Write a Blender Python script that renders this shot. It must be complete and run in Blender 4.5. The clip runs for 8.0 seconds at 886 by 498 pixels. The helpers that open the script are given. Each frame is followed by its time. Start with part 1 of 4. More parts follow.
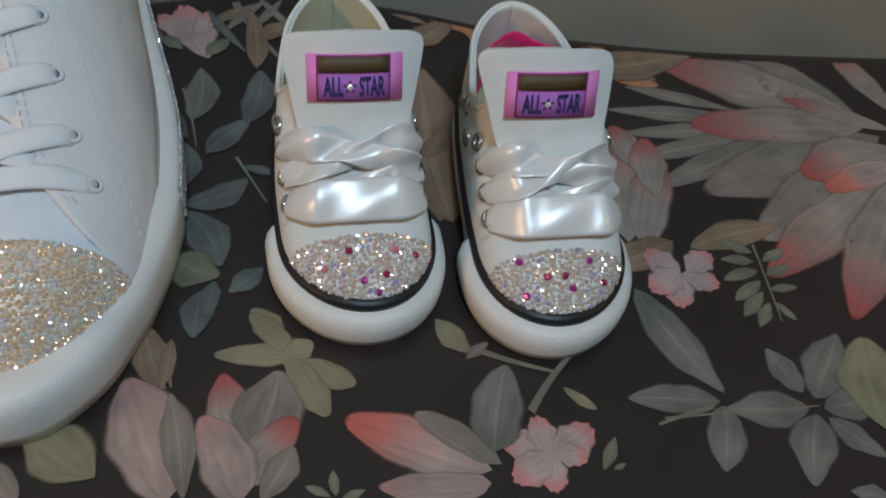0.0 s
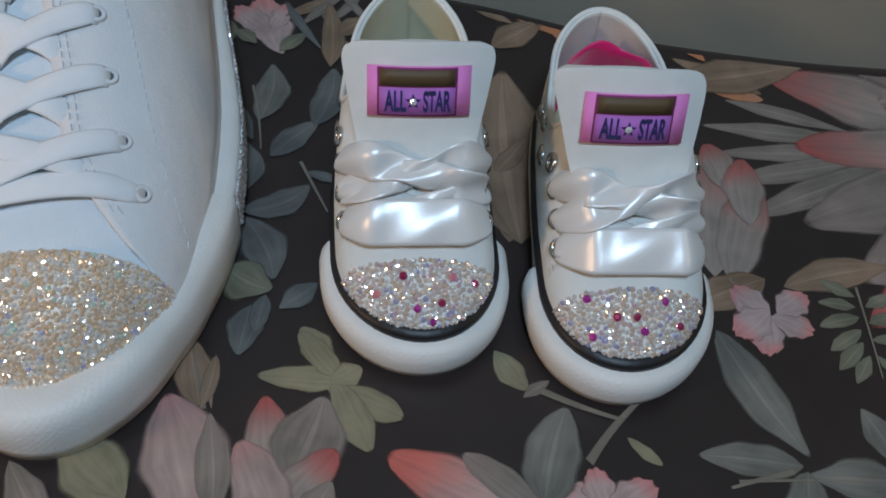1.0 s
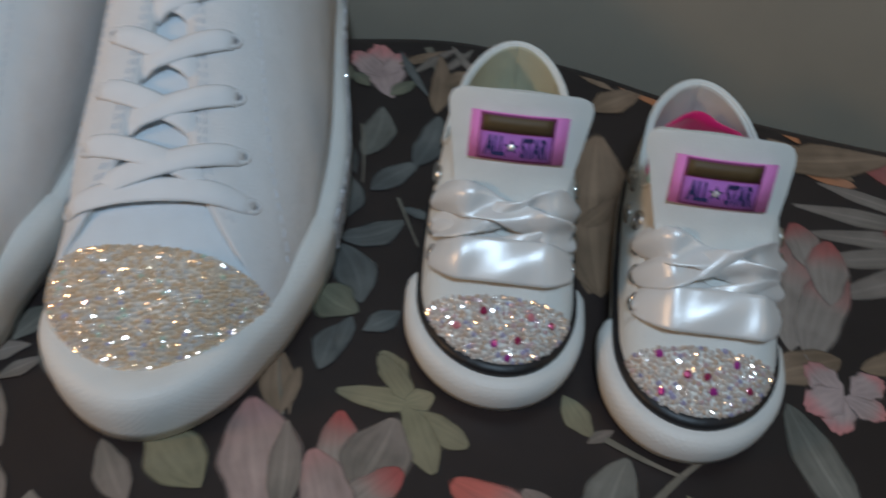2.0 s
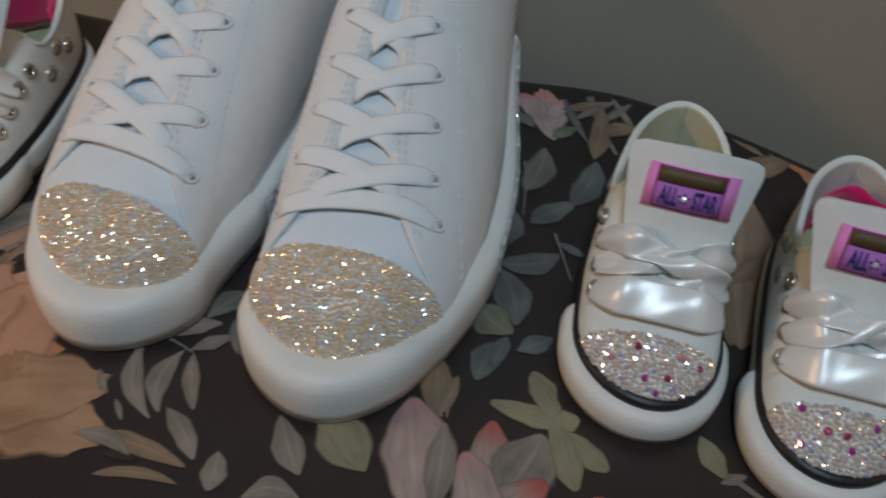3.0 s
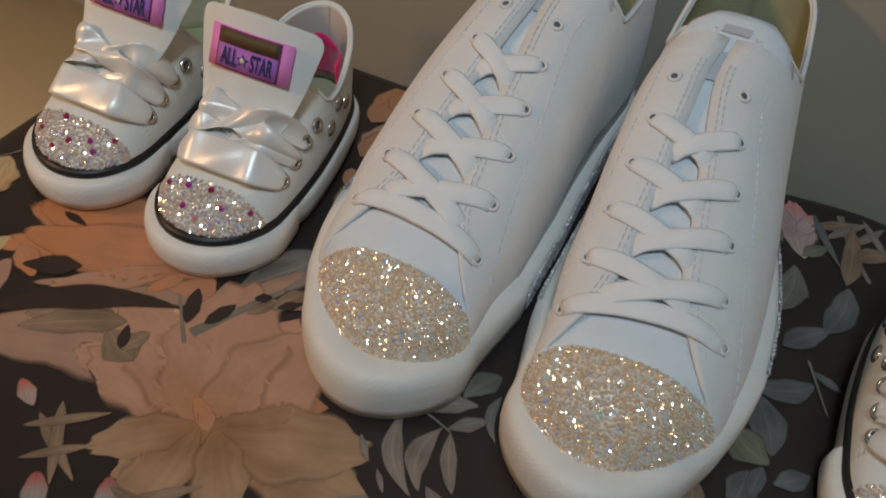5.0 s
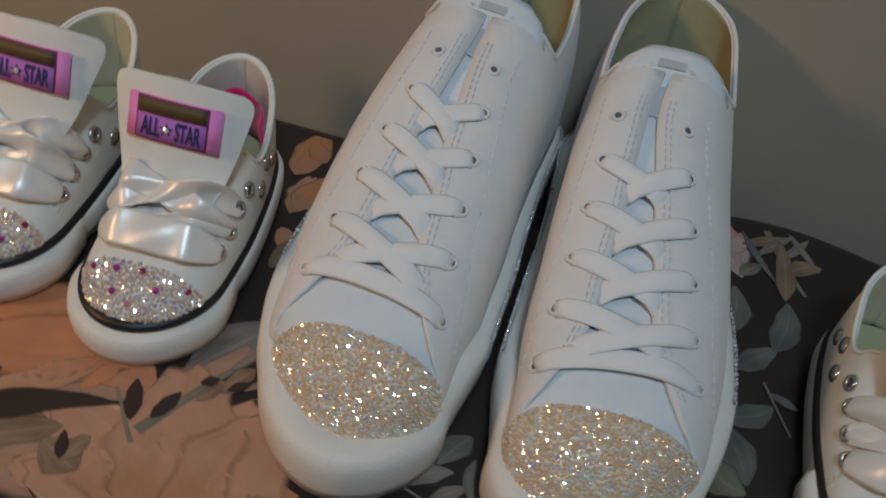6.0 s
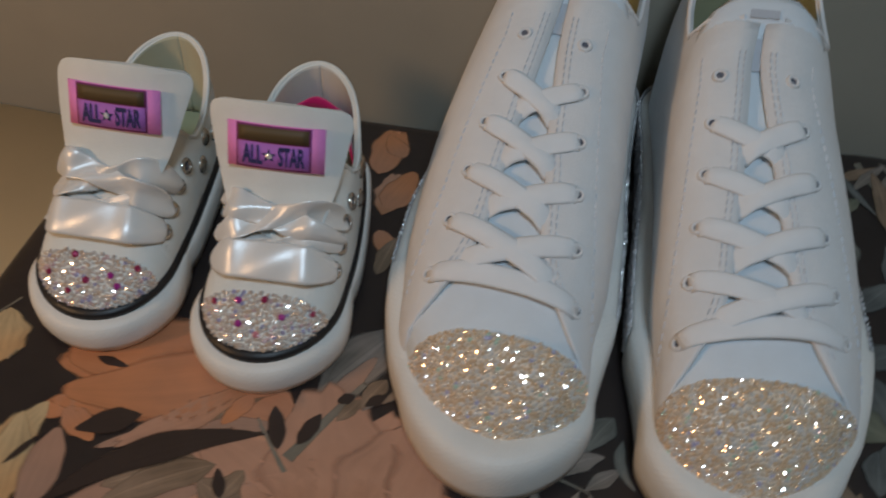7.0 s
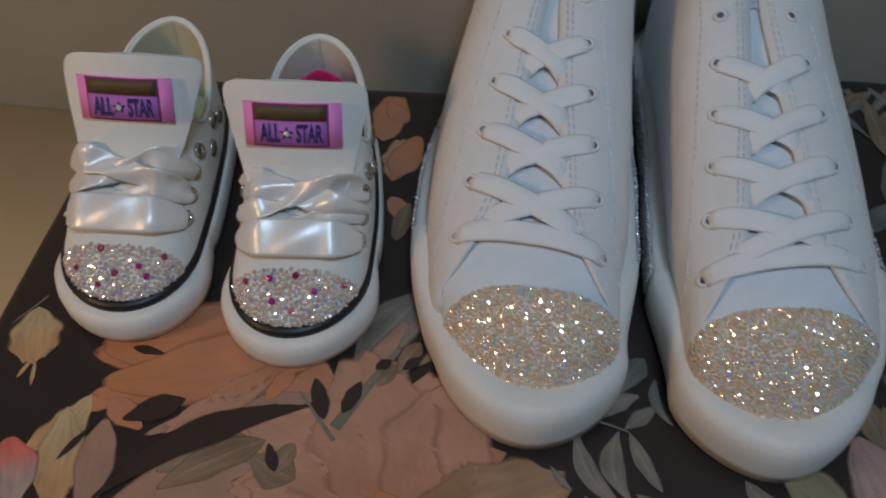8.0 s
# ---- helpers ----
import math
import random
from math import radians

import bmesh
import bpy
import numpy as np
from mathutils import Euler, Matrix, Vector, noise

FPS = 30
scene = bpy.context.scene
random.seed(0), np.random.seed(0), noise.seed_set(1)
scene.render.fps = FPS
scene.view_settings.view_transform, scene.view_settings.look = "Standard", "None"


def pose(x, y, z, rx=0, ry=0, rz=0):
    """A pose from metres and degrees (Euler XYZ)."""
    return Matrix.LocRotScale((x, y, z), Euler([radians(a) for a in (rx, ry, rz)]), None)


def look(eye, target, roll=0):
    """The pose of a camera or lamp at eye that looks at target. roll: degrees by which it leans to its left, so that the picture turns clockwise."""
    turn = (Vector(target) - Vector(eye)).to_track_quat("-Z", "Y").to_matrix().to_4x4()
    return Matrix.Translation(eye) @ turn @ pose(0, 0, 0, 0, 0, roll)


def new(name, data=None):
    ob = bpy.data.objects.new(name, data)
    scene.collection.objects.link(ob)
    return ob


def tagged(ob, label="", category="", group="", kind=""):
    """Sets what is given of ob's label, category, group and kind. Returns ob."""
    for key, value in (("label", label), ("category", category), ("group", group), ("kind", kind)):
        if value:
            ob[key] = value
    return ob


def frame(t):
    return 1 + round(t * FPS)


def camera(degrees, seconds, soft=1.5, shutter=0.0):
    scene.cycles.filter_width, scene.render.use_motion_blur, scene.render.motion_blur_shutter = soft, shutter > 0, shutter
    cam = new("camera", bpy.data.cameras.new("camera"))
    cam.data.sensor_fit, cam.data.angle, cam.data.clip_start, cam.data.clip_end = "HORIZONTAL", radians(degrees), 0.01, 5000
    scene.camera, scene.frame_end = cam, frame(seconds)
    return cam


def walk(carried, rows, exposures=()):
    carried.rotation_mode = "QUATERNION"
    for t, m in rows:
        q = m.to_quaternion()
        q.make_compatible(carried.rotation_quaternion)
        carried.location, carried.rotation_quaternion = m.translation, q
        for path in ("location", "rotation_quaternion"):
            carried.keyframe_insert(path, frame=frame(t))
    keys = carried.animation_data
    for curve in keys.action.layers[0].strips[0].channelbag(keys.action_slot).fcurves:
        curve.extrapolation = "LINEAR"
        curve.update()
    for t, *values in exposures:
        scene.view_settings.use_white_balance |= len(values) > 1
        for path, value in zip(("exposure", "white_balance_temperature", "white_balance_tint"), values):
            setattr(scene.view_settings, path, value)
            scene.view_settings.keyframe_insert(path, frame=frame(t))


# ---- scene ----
cam = camera(52.5, 8.0, soft=1.8, shutter=0.7)
PATH = [
    (0, (0.039, 0.066, 0.299), (0.055, 1.357, -1.229), 10.2),
    (0.5, (0.038, 0.085, 0.287), (0.032, 1.339, -1.271), 11.2),
    (1, (0.048, 0.099, 0.293), (-0.139, 1.309, -1.289), 6.2),
    (1.2, (0.055, 0.099, 0.291), (-0.158, 1.323, -1.277), 6.0),
    (2.3, (0.047, 0.069, 0.306), (-0.433, 1.316, -1.181), 5.5),
    (2.5, (0.041, 0.062, 0.312), (-0.48, 1.286, -1.182), 5.3),
    (3, (0.029, 0.042, 0.316), (-0.56, 1.28, -1.14), 7.1),
    (3.5, (0.009, 0.032, 0.327), (-0.641, 1.23, -1.137), 7.4),
    (4, (-0.018, 0.017, 0.331), (-0.724, 1.201, -1.118), 8.8),
    (4.5, (-0.034, 0.01, 0.33), (-0.819, 1.166, -1.101), 8.8),
    (4.7, (-0.04, 0.012, 0.327), (-0.835, 1.157, -1.107), 9.1),
    (5.8, (-0.086, 0.01, 0.324), (-0.705, 1.318, -1.056), 12.8),
    (6, (-0.095, 0.014, 0.325), (-0.666, 1.345, -1.054), 12.1),
    (6.5, (-0.12, 0.012, 0.324), (-0.706, 1.321, -1.07), 8.2),
    (7, (-0.144, 0.006, 0.33), (-0.692, 1.262, -1.127), 4.0),
    (7.5, (-0.162, -0.003, 0.334), (-0.685, 1.217, -1.163), 1.6),
    (8, (-0.164, -0.007, 0.336), (-0.621, 1.213, -1.182), 1.0),
]
walk(cam, [(t, look(eye, target, roll)) for t, eye, target, roll in PATH],
     exposures=[(0, -0.13, 6150, 10), (1, -0.08, 5750, 10), (2.5, -0.43, 6100, 10), (3.5, -0.43, 6400, 10), (4.5, -0.40, 6700, 10),
                (6, -0.58, 6350, 10), (7, -0.66, 6200, 10), (8, -0.74, 5800, 10)])

# ---- world, lamps, exposure ----
world = bpy.data.worlds.new("room_air")
world.use_nodes = True
world.node_tree.nodes["Background"].inputs[0].default_value = (0.55, 0.58, 0.62, 1)
world.node_tree.nodes["Background"].inputs[1].default_value = 0.12
scene.world = world


def area_lamp(name, eye, target, size, watts, colour):
    data = bpy.data.lights.new(name, "AREA")
    data.shape, data.size, data.energy, data.color = "DISK", size, watts, colour
    ob = new(name, data)
    ob.matrix_world = look(eye, target)
    return ob


area_lamp("cool_ceiling_light", (0.20, -0.45, 1.45), (-0.1, 0.3, 0.0), 0.26, 13.0, (0.68, 0.86, 1.0))
area_lamp("warm_room_light", (-0.78, -0.34, 0.46), (-0.42, 0.40, 0.05), 0.14, 3.2, (1.0, 0.58, 0.28))
# warm fill with no known source, added to brighten the wall's right end
area_lamp("added_side_fill", (1.0, 0.25, 0.55), (0.72, 0.74, 0.05), 0.2, 1.0, (1.0, 0.68, 0.38))


# ---- materials ----
def mat(name, base, rough=0.5, metal=0.0, vary=0.12, scale=60.0, bump=0.0, bump_scale=400.0, sheen=0.0, spec=0.5, coat=0.0, coarse=6.0, dist=0.0006):
    """A plain surface with variation at two scales and a fine relief."""
    m = bpy.data.materials.new(name)
    m.use_nodes = True
    nt = m.node_tree
    b = nt.nodes["Principled BSDF"]
    b.inputs["Roughness"].default_value, b.inputs["Metallic"].default_value = rough, metal
    b.inputs["Specular IOR Level"].default_value = spec
    b.inputs["Sheen Weight"].default_value = sheen
    b.inputs["Coat Weight"].default_value = coat
    co = nt.nodes.new("ShaderNodeTexCoord")
    fine, wide = nt.nodes.new("ShaderNodeTexNoise"), nt.nodes.new("ShaderNodeTexNoise")
    fine.inputs["Scale"].default_value, wide.inputs["Scale"].default_value = scale, coarse
    fine.inputs["Detail"].default_value = 6
    add = nt.nodes.new("ShaderNodeMath")
    add.operation = "ADD"
    for k, n in enumerate((fine, wide)):
        nt.links.new(co.outputs["Object"], n.inputs["Vector"])
        nt.links.new(n.outputs["Fac"], add.inputs[k])
    span = nt.nodes.new("ShaderNodeMapRange")
    span.inputs["From Min"].default_value, span.inputs["From Max"].default_value = 0.6, 1.4
    span.inputs["To Min"].default_value, span.inputs["To Max"].default_value = 1 - vary, 1 + vary
    nt.links.new(add.outputs[0], span.inputs["Value"])
    mul = nt.nodes.new("ShaderNodeVectorMath")
    mul.operation = "SCALE"
    mul.inputs[0].default_value = base
    nt.links.new(span.outputs[0], mul.inputs["Scale"])
    nt.links.new(mul.outputs[0], b.inputs["Base Color"])
    if bump:
        rel, bn = nt.nodes.new("ShaderNodeTexNoise"), nt.nodes.new("ShaderNodeBump")
        rel.inputs["Scale"].default_value, rel.inputs["Detail"].default_value = bump_scale, 4
        bn.inputs["Strength"].default_value, bn.inputs["Distance"].default_value = bump, dist
        nt.links.new(co.outputs["Object"], rel.inputs["Vector"])
        nt.links.new(rel.outputs["Fac"], bn.inputs["Height"])
        nt.links.new(bn.outputs["Normal"], b.inputs["Normal"])
    return m


def weave(name, base, rough=0.85, pitch=1500.0, depth=0.5):
    """Canvas: a fine threaded grain in relief, with soft sagging."""
    m = mat(name, base, rough, vary=0.05, scale=90.0, sheen=0.15, spec=0.25)
    nt = m.node_tree
    co = next(n for n in nt.nodes if n.type == "TEX_COORD")
    thread, bn = nt.nodes.new("ShaderNodeTexNoise"), nt.nodes.new("ShaderNodeBump")
    thread.inputs["Scale"].default_value, thread.inputs["Detail"].default_value = pitch, 2
    bn.inputs["Strength"].default_value, bn.inputs["Distance"].default_value = depth, 0.0005
    nt.links.new(co.outputs["Object"], thread.inputs["Vector"])
    nt.links.new(thread.outputs["Fac"], bn.inputs["Height"])
    sag, b2 = nt.nodes.new("ShaderNodeTexNoise"), nt.nodes.new("ShaderNodeBump")
    sag.inputs["Scale"].default_value, sag.inputs["Detail"].default_value = 42, 3
    b2.inputs["Strength"].default_value, b2.inputs["Distance"].default_value = 0.35, 0.004
    nt.links.new(co.outputs["Object"], sag.inputs["Vector"])
    nt.links.new(sag.outputs["Fac"], b2.inputs["Height"])
    nt.links.new(b2.outputs["Normal"], bn.inputs["Normal"])
    nt.links.new(bn.outputs["Normal"], nt.nodes["Principled BSDF"].inputs["Normal"])
    return m


def gems(name, ramp, rough=0.16, foil=0.34):
    """Foil-backed cut glass; the tint changes from stone to stone."""
    m = bpy.data.materials.new(name)
    m.use_nodes = True
    nt = m.node_tree
    b = nt.nodes["Principled BSDF"]
    b.inputs["Metallic"].default_value, b.inputs["Roughness"].default_value = foil, rough
    b.inputs["Coat Weight"].default_value, b.inputs["Coat Roughness"].default_value = 1.0, 0.07
    b.inputs["Coat IOR"].default_value = 2.0
    g, r = nt.nodes.new("ShaderNodeNewGeometry"), nt.nodes.new("ShaderNodeValToRGB")
    r.color_ramp.interpolation = "CONSTANT"
    for k, (at, c) in enumerate(ramp):
        e = r.color_ramp.elements[k] if k < 2 else r.color_ramp.elements.new(at)
        e.position, e.color = at, (*c, 1)
    nt.links.new(g.outputs["Random Per Island"], r.inputs["Fac"])
    nt.links.new(r.outputs["Color"], b.inputs["Base Color"])
    return m


def emboss(m, pitch):
    """A pressed diamond pattern over the surface's map, on top of its own grain."""
    nt = m.node_tree
    b = nt.nodes["Principled BSDF"]
    uv, sep, bn = nt.nodes.new("ShaderNodeUVMap"), nt.nodes.new("ShaderNodeSeparateXYZ"), nt.nodes.new("ShaderNodeBump")
    nt.links.new(uv.outputs[0], sep.inputs[0])
    waves = []
    for op in ("ADD", "SUBTRACT"):
        mix, k, wave, size = (nt.nodes.new("ShaderNodeMath") for _ in range(4))
        mix.operation, k.operation, wave.operation, size.operation = op, "MULTIPLY", "SINE", "ABSOLUTE"
        k.inputs[1].default_value = math.pi / pitch
        nt.links.new(sep.outputs["X"], mix.inputs[0])
        nt.links.new(sep.outputs["Y"], mix.inputs[1])
        nt.links.new(mix.outputs[0], k.inputs[0])
        nt.links.new(k.outputs[0], wave.inputs[0])
        nt.links.new(wave.outputs[0], size.inputs[0])
        waves.append(size)
    low = nt.nodes.new("ShaderNodeMath")
    low.operation = "MINIMUM"
    nt.links.new(waves[0].outputs[0], low.inputs[0])
    nt.links.new(waves[1].outputs[0], low.inputs[1])
    bn.inputs["Strength"].default_value, bn.inputs["Distance"].default_value = 0.18, 0.0005
    nt.links.new(low.outputs[0], bn.inputs["Height"])
    nt.links.new(b.inputs["Normal"].links[0].from_socket, bn.inputs["Normal"])
    nt.links.new(bn.outputs["Normal"], b.inputs["Normal"])
    return m


def satin(m):
    """Long floats of thread: the gloss stretches across the ribbon."""
    nt = m.node_tree
    b = nt.nodes["Principled BSDF"]
    b.inputs["IOR"].default_value, b.inputs["Anisotropic"].default_value = 2.5, 0.6
    tan = nt.nodes.new("ShaderNodeTangent")
    tan.direction_type, tan.uv_map = "UV_MAP", "UVMap"
    nt.links.new(tan.outputs[0], b.inputs["Tangent"])
    return m


CANVAS = weave("white_canvas", (0.80, 0.80, 0.80))
CANVAS_BABY = weave("ivory_canvas", (0.78, 0.80, 0.77), depth=0.3)
TONGUE = weave("pale_blue_white_canvas", (0.75, 0.81, 0.86))
LINING = weave("olive_lining", (0.42, 0.43, 0.27), depth=0.3)
LINING_PALE = weave("pale_lining", (0.62, 0.60, 0.55), depth=0.3)
RUBBER = mat("white_rubber", (0.80, 0.79, 0.75), 0.42, vary=0.05, bump=0.25, bump_scale=700)
RUBBER_RIB = emboss(mat("embossed_white_rubber", (0.80, 0.79, 0.75), 0.48, vary=0.06, bump=0.3, bump_scale=500, dist=0.0005), 0.0030)
OUTSOLE = mat("tan_outsole_rubber", (0.55, 0.45, 0.32), 0.7, vary=0.15)
BLACK = mat("black_rubber_stripe", (0.012, 0.012, 0.014), 0.45, vary=0.2, bump=0.4, bump_scale=260)
LACE = weave("white_cotton_lace", (0.87, 0.88, 0.89), pitch=2600, depth=0.3)
SATIN = satin(mat("white_satin_ribbon", (0.86, 0.86, 0.84), 0.34, vary=0.05, bump=0.10, bump_scale=1800, sheen=0.2))
SATIN_PINK = mat("hot_pink_satin", (0.75, 0.015, 0.16), 0.3, vary=0.15, bump=0.3, bump_scale=120, sheen=0.4, dist=0.002)
PINK = mat("pink_woven_label", (0.90, 0.29, 0.71), 0.75, vary=0.10, bump=0.4, bump_scale=1500)
PURPLE = mat("purple_woven_panel", (0.50, 0.17, 0.60), 0.6, vary=0.10, bump=0.4, bump_scale=1500)
MAROON = mat("plum_label_edge", (0.22, 0.03, 0.14), 0.6)
OLIVE_BAR = mat("dark_olive_bar", (0.11, 0.072, 0.030), 0.6, vary=0.15)
NAVY = mat("navy_thread", (0.03, 0.03, 0.12), 0.6)
CHROME = mat("silver_metal", (0.62, 0.60, 0.57), 0.22, metal=1.0, vary=0.1)
# dark colours painted for the shade inside the eyelets
HOLE_SHADE = mat("painted_eyelet_shade", (0.09, 0.10, 0.12), 0.9)
HOLE_SHADE_GREY = mat("painted_eyelet_shade_grey", (0.10, 0.11, 0.14), 0.9, vary=0.3)
STITCH = mat("grey_white_thread", (0.62, 0.64, 0.68), 0.8)
TAG = mat("grey_tongue_tag", (0.52, 0.55, 0.60), 0.7, vary=0.1)
STONE_BED = mat("champagne_resin", (0.80, 0.69, 0.55), 0.35, vary=0.2, scale=300)
# last two tints, blue and green, paint coloured sparkle onto a few stones
STONES = gems("champagne_rhinestone", [(0.0, (1.0, 0.75, 0.51)), (0.40, (0.98, 0.84, 0.68)), (0.74, (1.0, 0.96, 0.92)), (0.955, (0.70, 0.70, 0.98)), (0.98, (0.72, 0.95, 0.80))], 0.11, 0.40)
STONES_CLEAR = gems("clear_rhinestone", [(0.0, (0.95, 0.82, 0.72)), (0.34, (1.0, 0.94, 0.88)), (0.70, (0.95, 0.76, 0.60)), (0.86, (0.92, 0.70, 0.72)), (0.95, (0.62, 0.60, 0.88))], 0.10, 0.47)
STONES_SILVER = gems("crystal_rhinestone", [(0.0, (0.75, 0.75, 0.78)), (0.5, (0.95, 0.95, 0.97))])
RASPBERRY = gems("raspberry_rhinestone", [(0.0, (0.30, 0.015, 0.07)), (0.5, (0.42, 0.03, 0.12))])
FUCHSIA = gems("fuchsia_rhinestone", [(0.0, (0.62, 0.05, 0.32)), (0.5, (0.50, 0.04, 0.38))])
ROSE = gems("rose_rhinestone", [(0.0, (0.95, 0.30, 0.36)), (0.5, (0.95, 0.34, 0.40))])
WALL = mat("cream_wall_paint", (0.385, 0.352, 0.285), 0.7, vary=0.05, scale=25, bump=0.15, bump_scale=160)
LINING_BUFF = weave("buff_olive_lining", (0.55, 0.54, 0.40), depth=0.3)
CREAM = mat("cream_laminate", (0.82, 0.65, 0.40), 0.5, vary=0.05, scale=20)


# ---- helpers for shapes ----
def mesh_of(name, bm, material, smooth=True):
    me = bpy.data.meshes.new(name)
    bmesh.ops.recalc_face_normals(bm, faces=bm.faces)
    bm.to_mesh(me)
    bm.free()
    for m in material if isinstance(material, (list, tuple)) else [material]:
        me.materials.append(m)
    if smooth:
        me.polygons.foreach_set("use_smooth", [True] * len(me.polygons))
    return me


def part(name, bm, material, parent, label="", smooth=True):
    ob = new(name, mesh_of(name, bm, material, smooth))
    ob.parent = parent
    return tagged(ob, label)


def thing(name, m, label, category, group="", kind=""):
    ob = new(name)
    ob.empty_display_size = 0.02
    ob.matrix_world = m
    return tagged(ob, label, category, group, kind)


def curve(xs, ys):
    """A smooth function through the points."""
    xs, ys = np.array(xs, float), np.array(ys, float)
    sl = np.diff(ys) / np.diff(xs)
    d = np.concatenate(([sl[0]], np.where(sl[1:] * sl[:-1] > 0, 2 * sl[1:] * sl[:-1] / (sl[1:] + sl[:-1] + 1e-12), 0), [sl[-1]]))

    def f(x):
        x = min(max(x, xs[0]), xs[-1])
        k = min(max(int(np.searchsorted(xs, x)) - 1, 0), len(xs) - 2)
        h = xs[k + 1] - xs[k]
        t = (x - xs[k]) / h
        return float((2 * t**3 - 3 * t**2 + 1) * ys[k] + (t**3 - 2 * t**2 + t) * h * d[k] + (3 * t**2 - 2 * t**3) * ys[k + 1] + (t**3 - t**2) * h * d[k + 1])

    return f


def grid(bm, rows, closed=False):
    """Faces over rows of points."""
    vs = [[bm.verts.new(p) for p in r] for r in rows]
    for a, b in zip(vs, vs[1:]):
        n = len(a)
        for k in range(n if closed else n - 1):
            q = (a[k], a[(k + 1) % n], b[(k + 1) % n], b[k])
            if len({v.co.to_tuple(6) for v in q}) > 2:
                bm.faces.new(q)
    return vs


def lay_uv(bm, vs):
    """Metres along and across the rows as the surface's map."""
    uv = bm.loops.layers.uv.new("UVMap")
    where, u = {}, 0.0
    for k, row in enumerate(vs):
        u += (row[len(row) // 2].co - vs[k - 1][len(row) // 2].co).length if k else 0.0
        v = 0.0
        for j, p in enumerate(row):
            v += (p.co - row[j - 1].co).length if j else 0.0
            where[p] = (u, v)
    for face in bm.faces:
        for lp in face.loops:
            lp[uv].uv = where[lp.vert]


def tidy(bm):
    bmesh.ops.remove_doubles(bm, verts=bm.verts, dist=1e-6)
    return bm


def solid(ob, thick, offset=-1.0, inner=0):
    s = ob.modifiers.new("thickness", "SOLIDIFY")
    s.thickness, s.offset, s.material_offset = thick, offset, inner
    return ob


def box(bm, x0, x1, y0, y1, z0, z1):
    v = [bm.verts.new((x, y, z)) for z in (z0, z1) for x, y in ((x0, y0), (x1, y0), (x1, y1), (x0, y1))]
    for q in ((0, 3, 2, 1), (4, 5, 6, 7), (0, 1, 5, 4), (1, 2, 6, 5), (2, 3, 7, 6), (3, 0, 4, 7)):
        bm.faces.new([v[k] for k in q])


def strip(points, normals, width, crown=0.0, across=5, wave=0.0, seed=0, twist=0.0):
    """A ribbon along the points; crown lifts its middle; wave ripples it."""
    rng = random.Random(seed)
    ph = rng.uniform(0, 6)
    bm = bmesh.new()
    rows = []
    for k, p in enumerate(points):
        p = Vector(p)
        t = (Vector(points[min(k + 1, len(points) - 1)]) - Vector(points[max(k - 1, 0)])).normalized()
        n = Vector(normals[k]).normalized()
        s = t.cross(n).normalized()
        n = s.cross(t)
        a = twist * math.sin(2 * math.pi * k / (len(points) - 1) + ph * 0.15)
        s, n = s * math.cos(a) + n * math.sin(a), n * math.cos(a) - s * math.sin(a)
        w = width[k] if isinstance(width, (list, tuple)) else width
        rows.append([p + s * (w * u / 2) + n * (crown * (1 - u * u) + wave * math.sin(ph + 2.2 * u + 0.33 * k)) for u in np.linspace(-1, 1, across)])
    lay_uv(bm, grid(bm, rows))
    return bm


def ring(bm, centre, normal, r, tube, n=14, m=6):
    q = Vector(normal).to_track_quat("Z", "Y")
    rows = []
    for i in range(n + 1):
        a = 2 * math.pi * i / n
        rows.append([Vector(centre) + q @ Vector(((r + tube * math.cos(b)) * math.cos(a), (r + tube * math.cos(b)) * math.sin(a), tube * math.sin(b))) for b in np.linspace(0, 2 * math.pi, m, endpoint=False)])
    grid(bm, rows, closed=True)
    tidy(bm)


def disc(bm, centre, normal, r, n=12):
    q = Vector(normal).to_track_quat("Z", "Y")
    bm.faces.new([bm.verts.new(Vector(centre) + q @ Vector((r * math.cos(a), r * math.sin(a), 0))) for a in np.linspace(0, 2 * math.pi, n, endpoint=False)])


def gem(verts, faces, centre, normal, r, rng, n=6):
    """Adds one faceted flat-back stone."""
    q = Vector(normal).to_track_quat("Z", "Y") @ Euler((rng.gauss(0, 0.30), rng.gauss(0, 0.30), rng.uniform(0, 6))).to_quaternion()
    o = len(verts)
    c = Vector(centre)
    for rr, h, tw in ((1.0, 0.0, 0.0), (0.97, 0.25, 0.0), (0.50, 0.62, 0.5)):
        for k in range(n):
            a = 2 * math.pi * (k + tw) / n
            verts.append(tuple(c + q @ Vector((rr * r * math.cos(a), rr * r * math.sin(a), h * r))))
    for k in range(n):
        j = (k + 1) % n
        faces.append((o + k, o + j, o + n + j, o + n + k))
        faces.append((o + n + k, o + n + j, o + 2 * n + k))
        faces.append((o + n + j, o + 2 * n + j, o + 2 * n + k))
    faces.append(tuple(o + 2 * n + k for k in range(n)))


def stones(name, spots, r, material, parent, seed, label):
    rng = random.Random(seed)
    verts, faces = [], []
    for p, n in spots:
        gem(verts, faces, p, n, r * rng.uniform(0.8, 1.12), rng)
    me = bpy.data.meshes.new(name)
    me.from_pydata(verts, [], faces)
    me.materials.append(material)
    ob = new(name, me)
    ob.parent = parent
    return tagged(ob, label, kind="stuff")


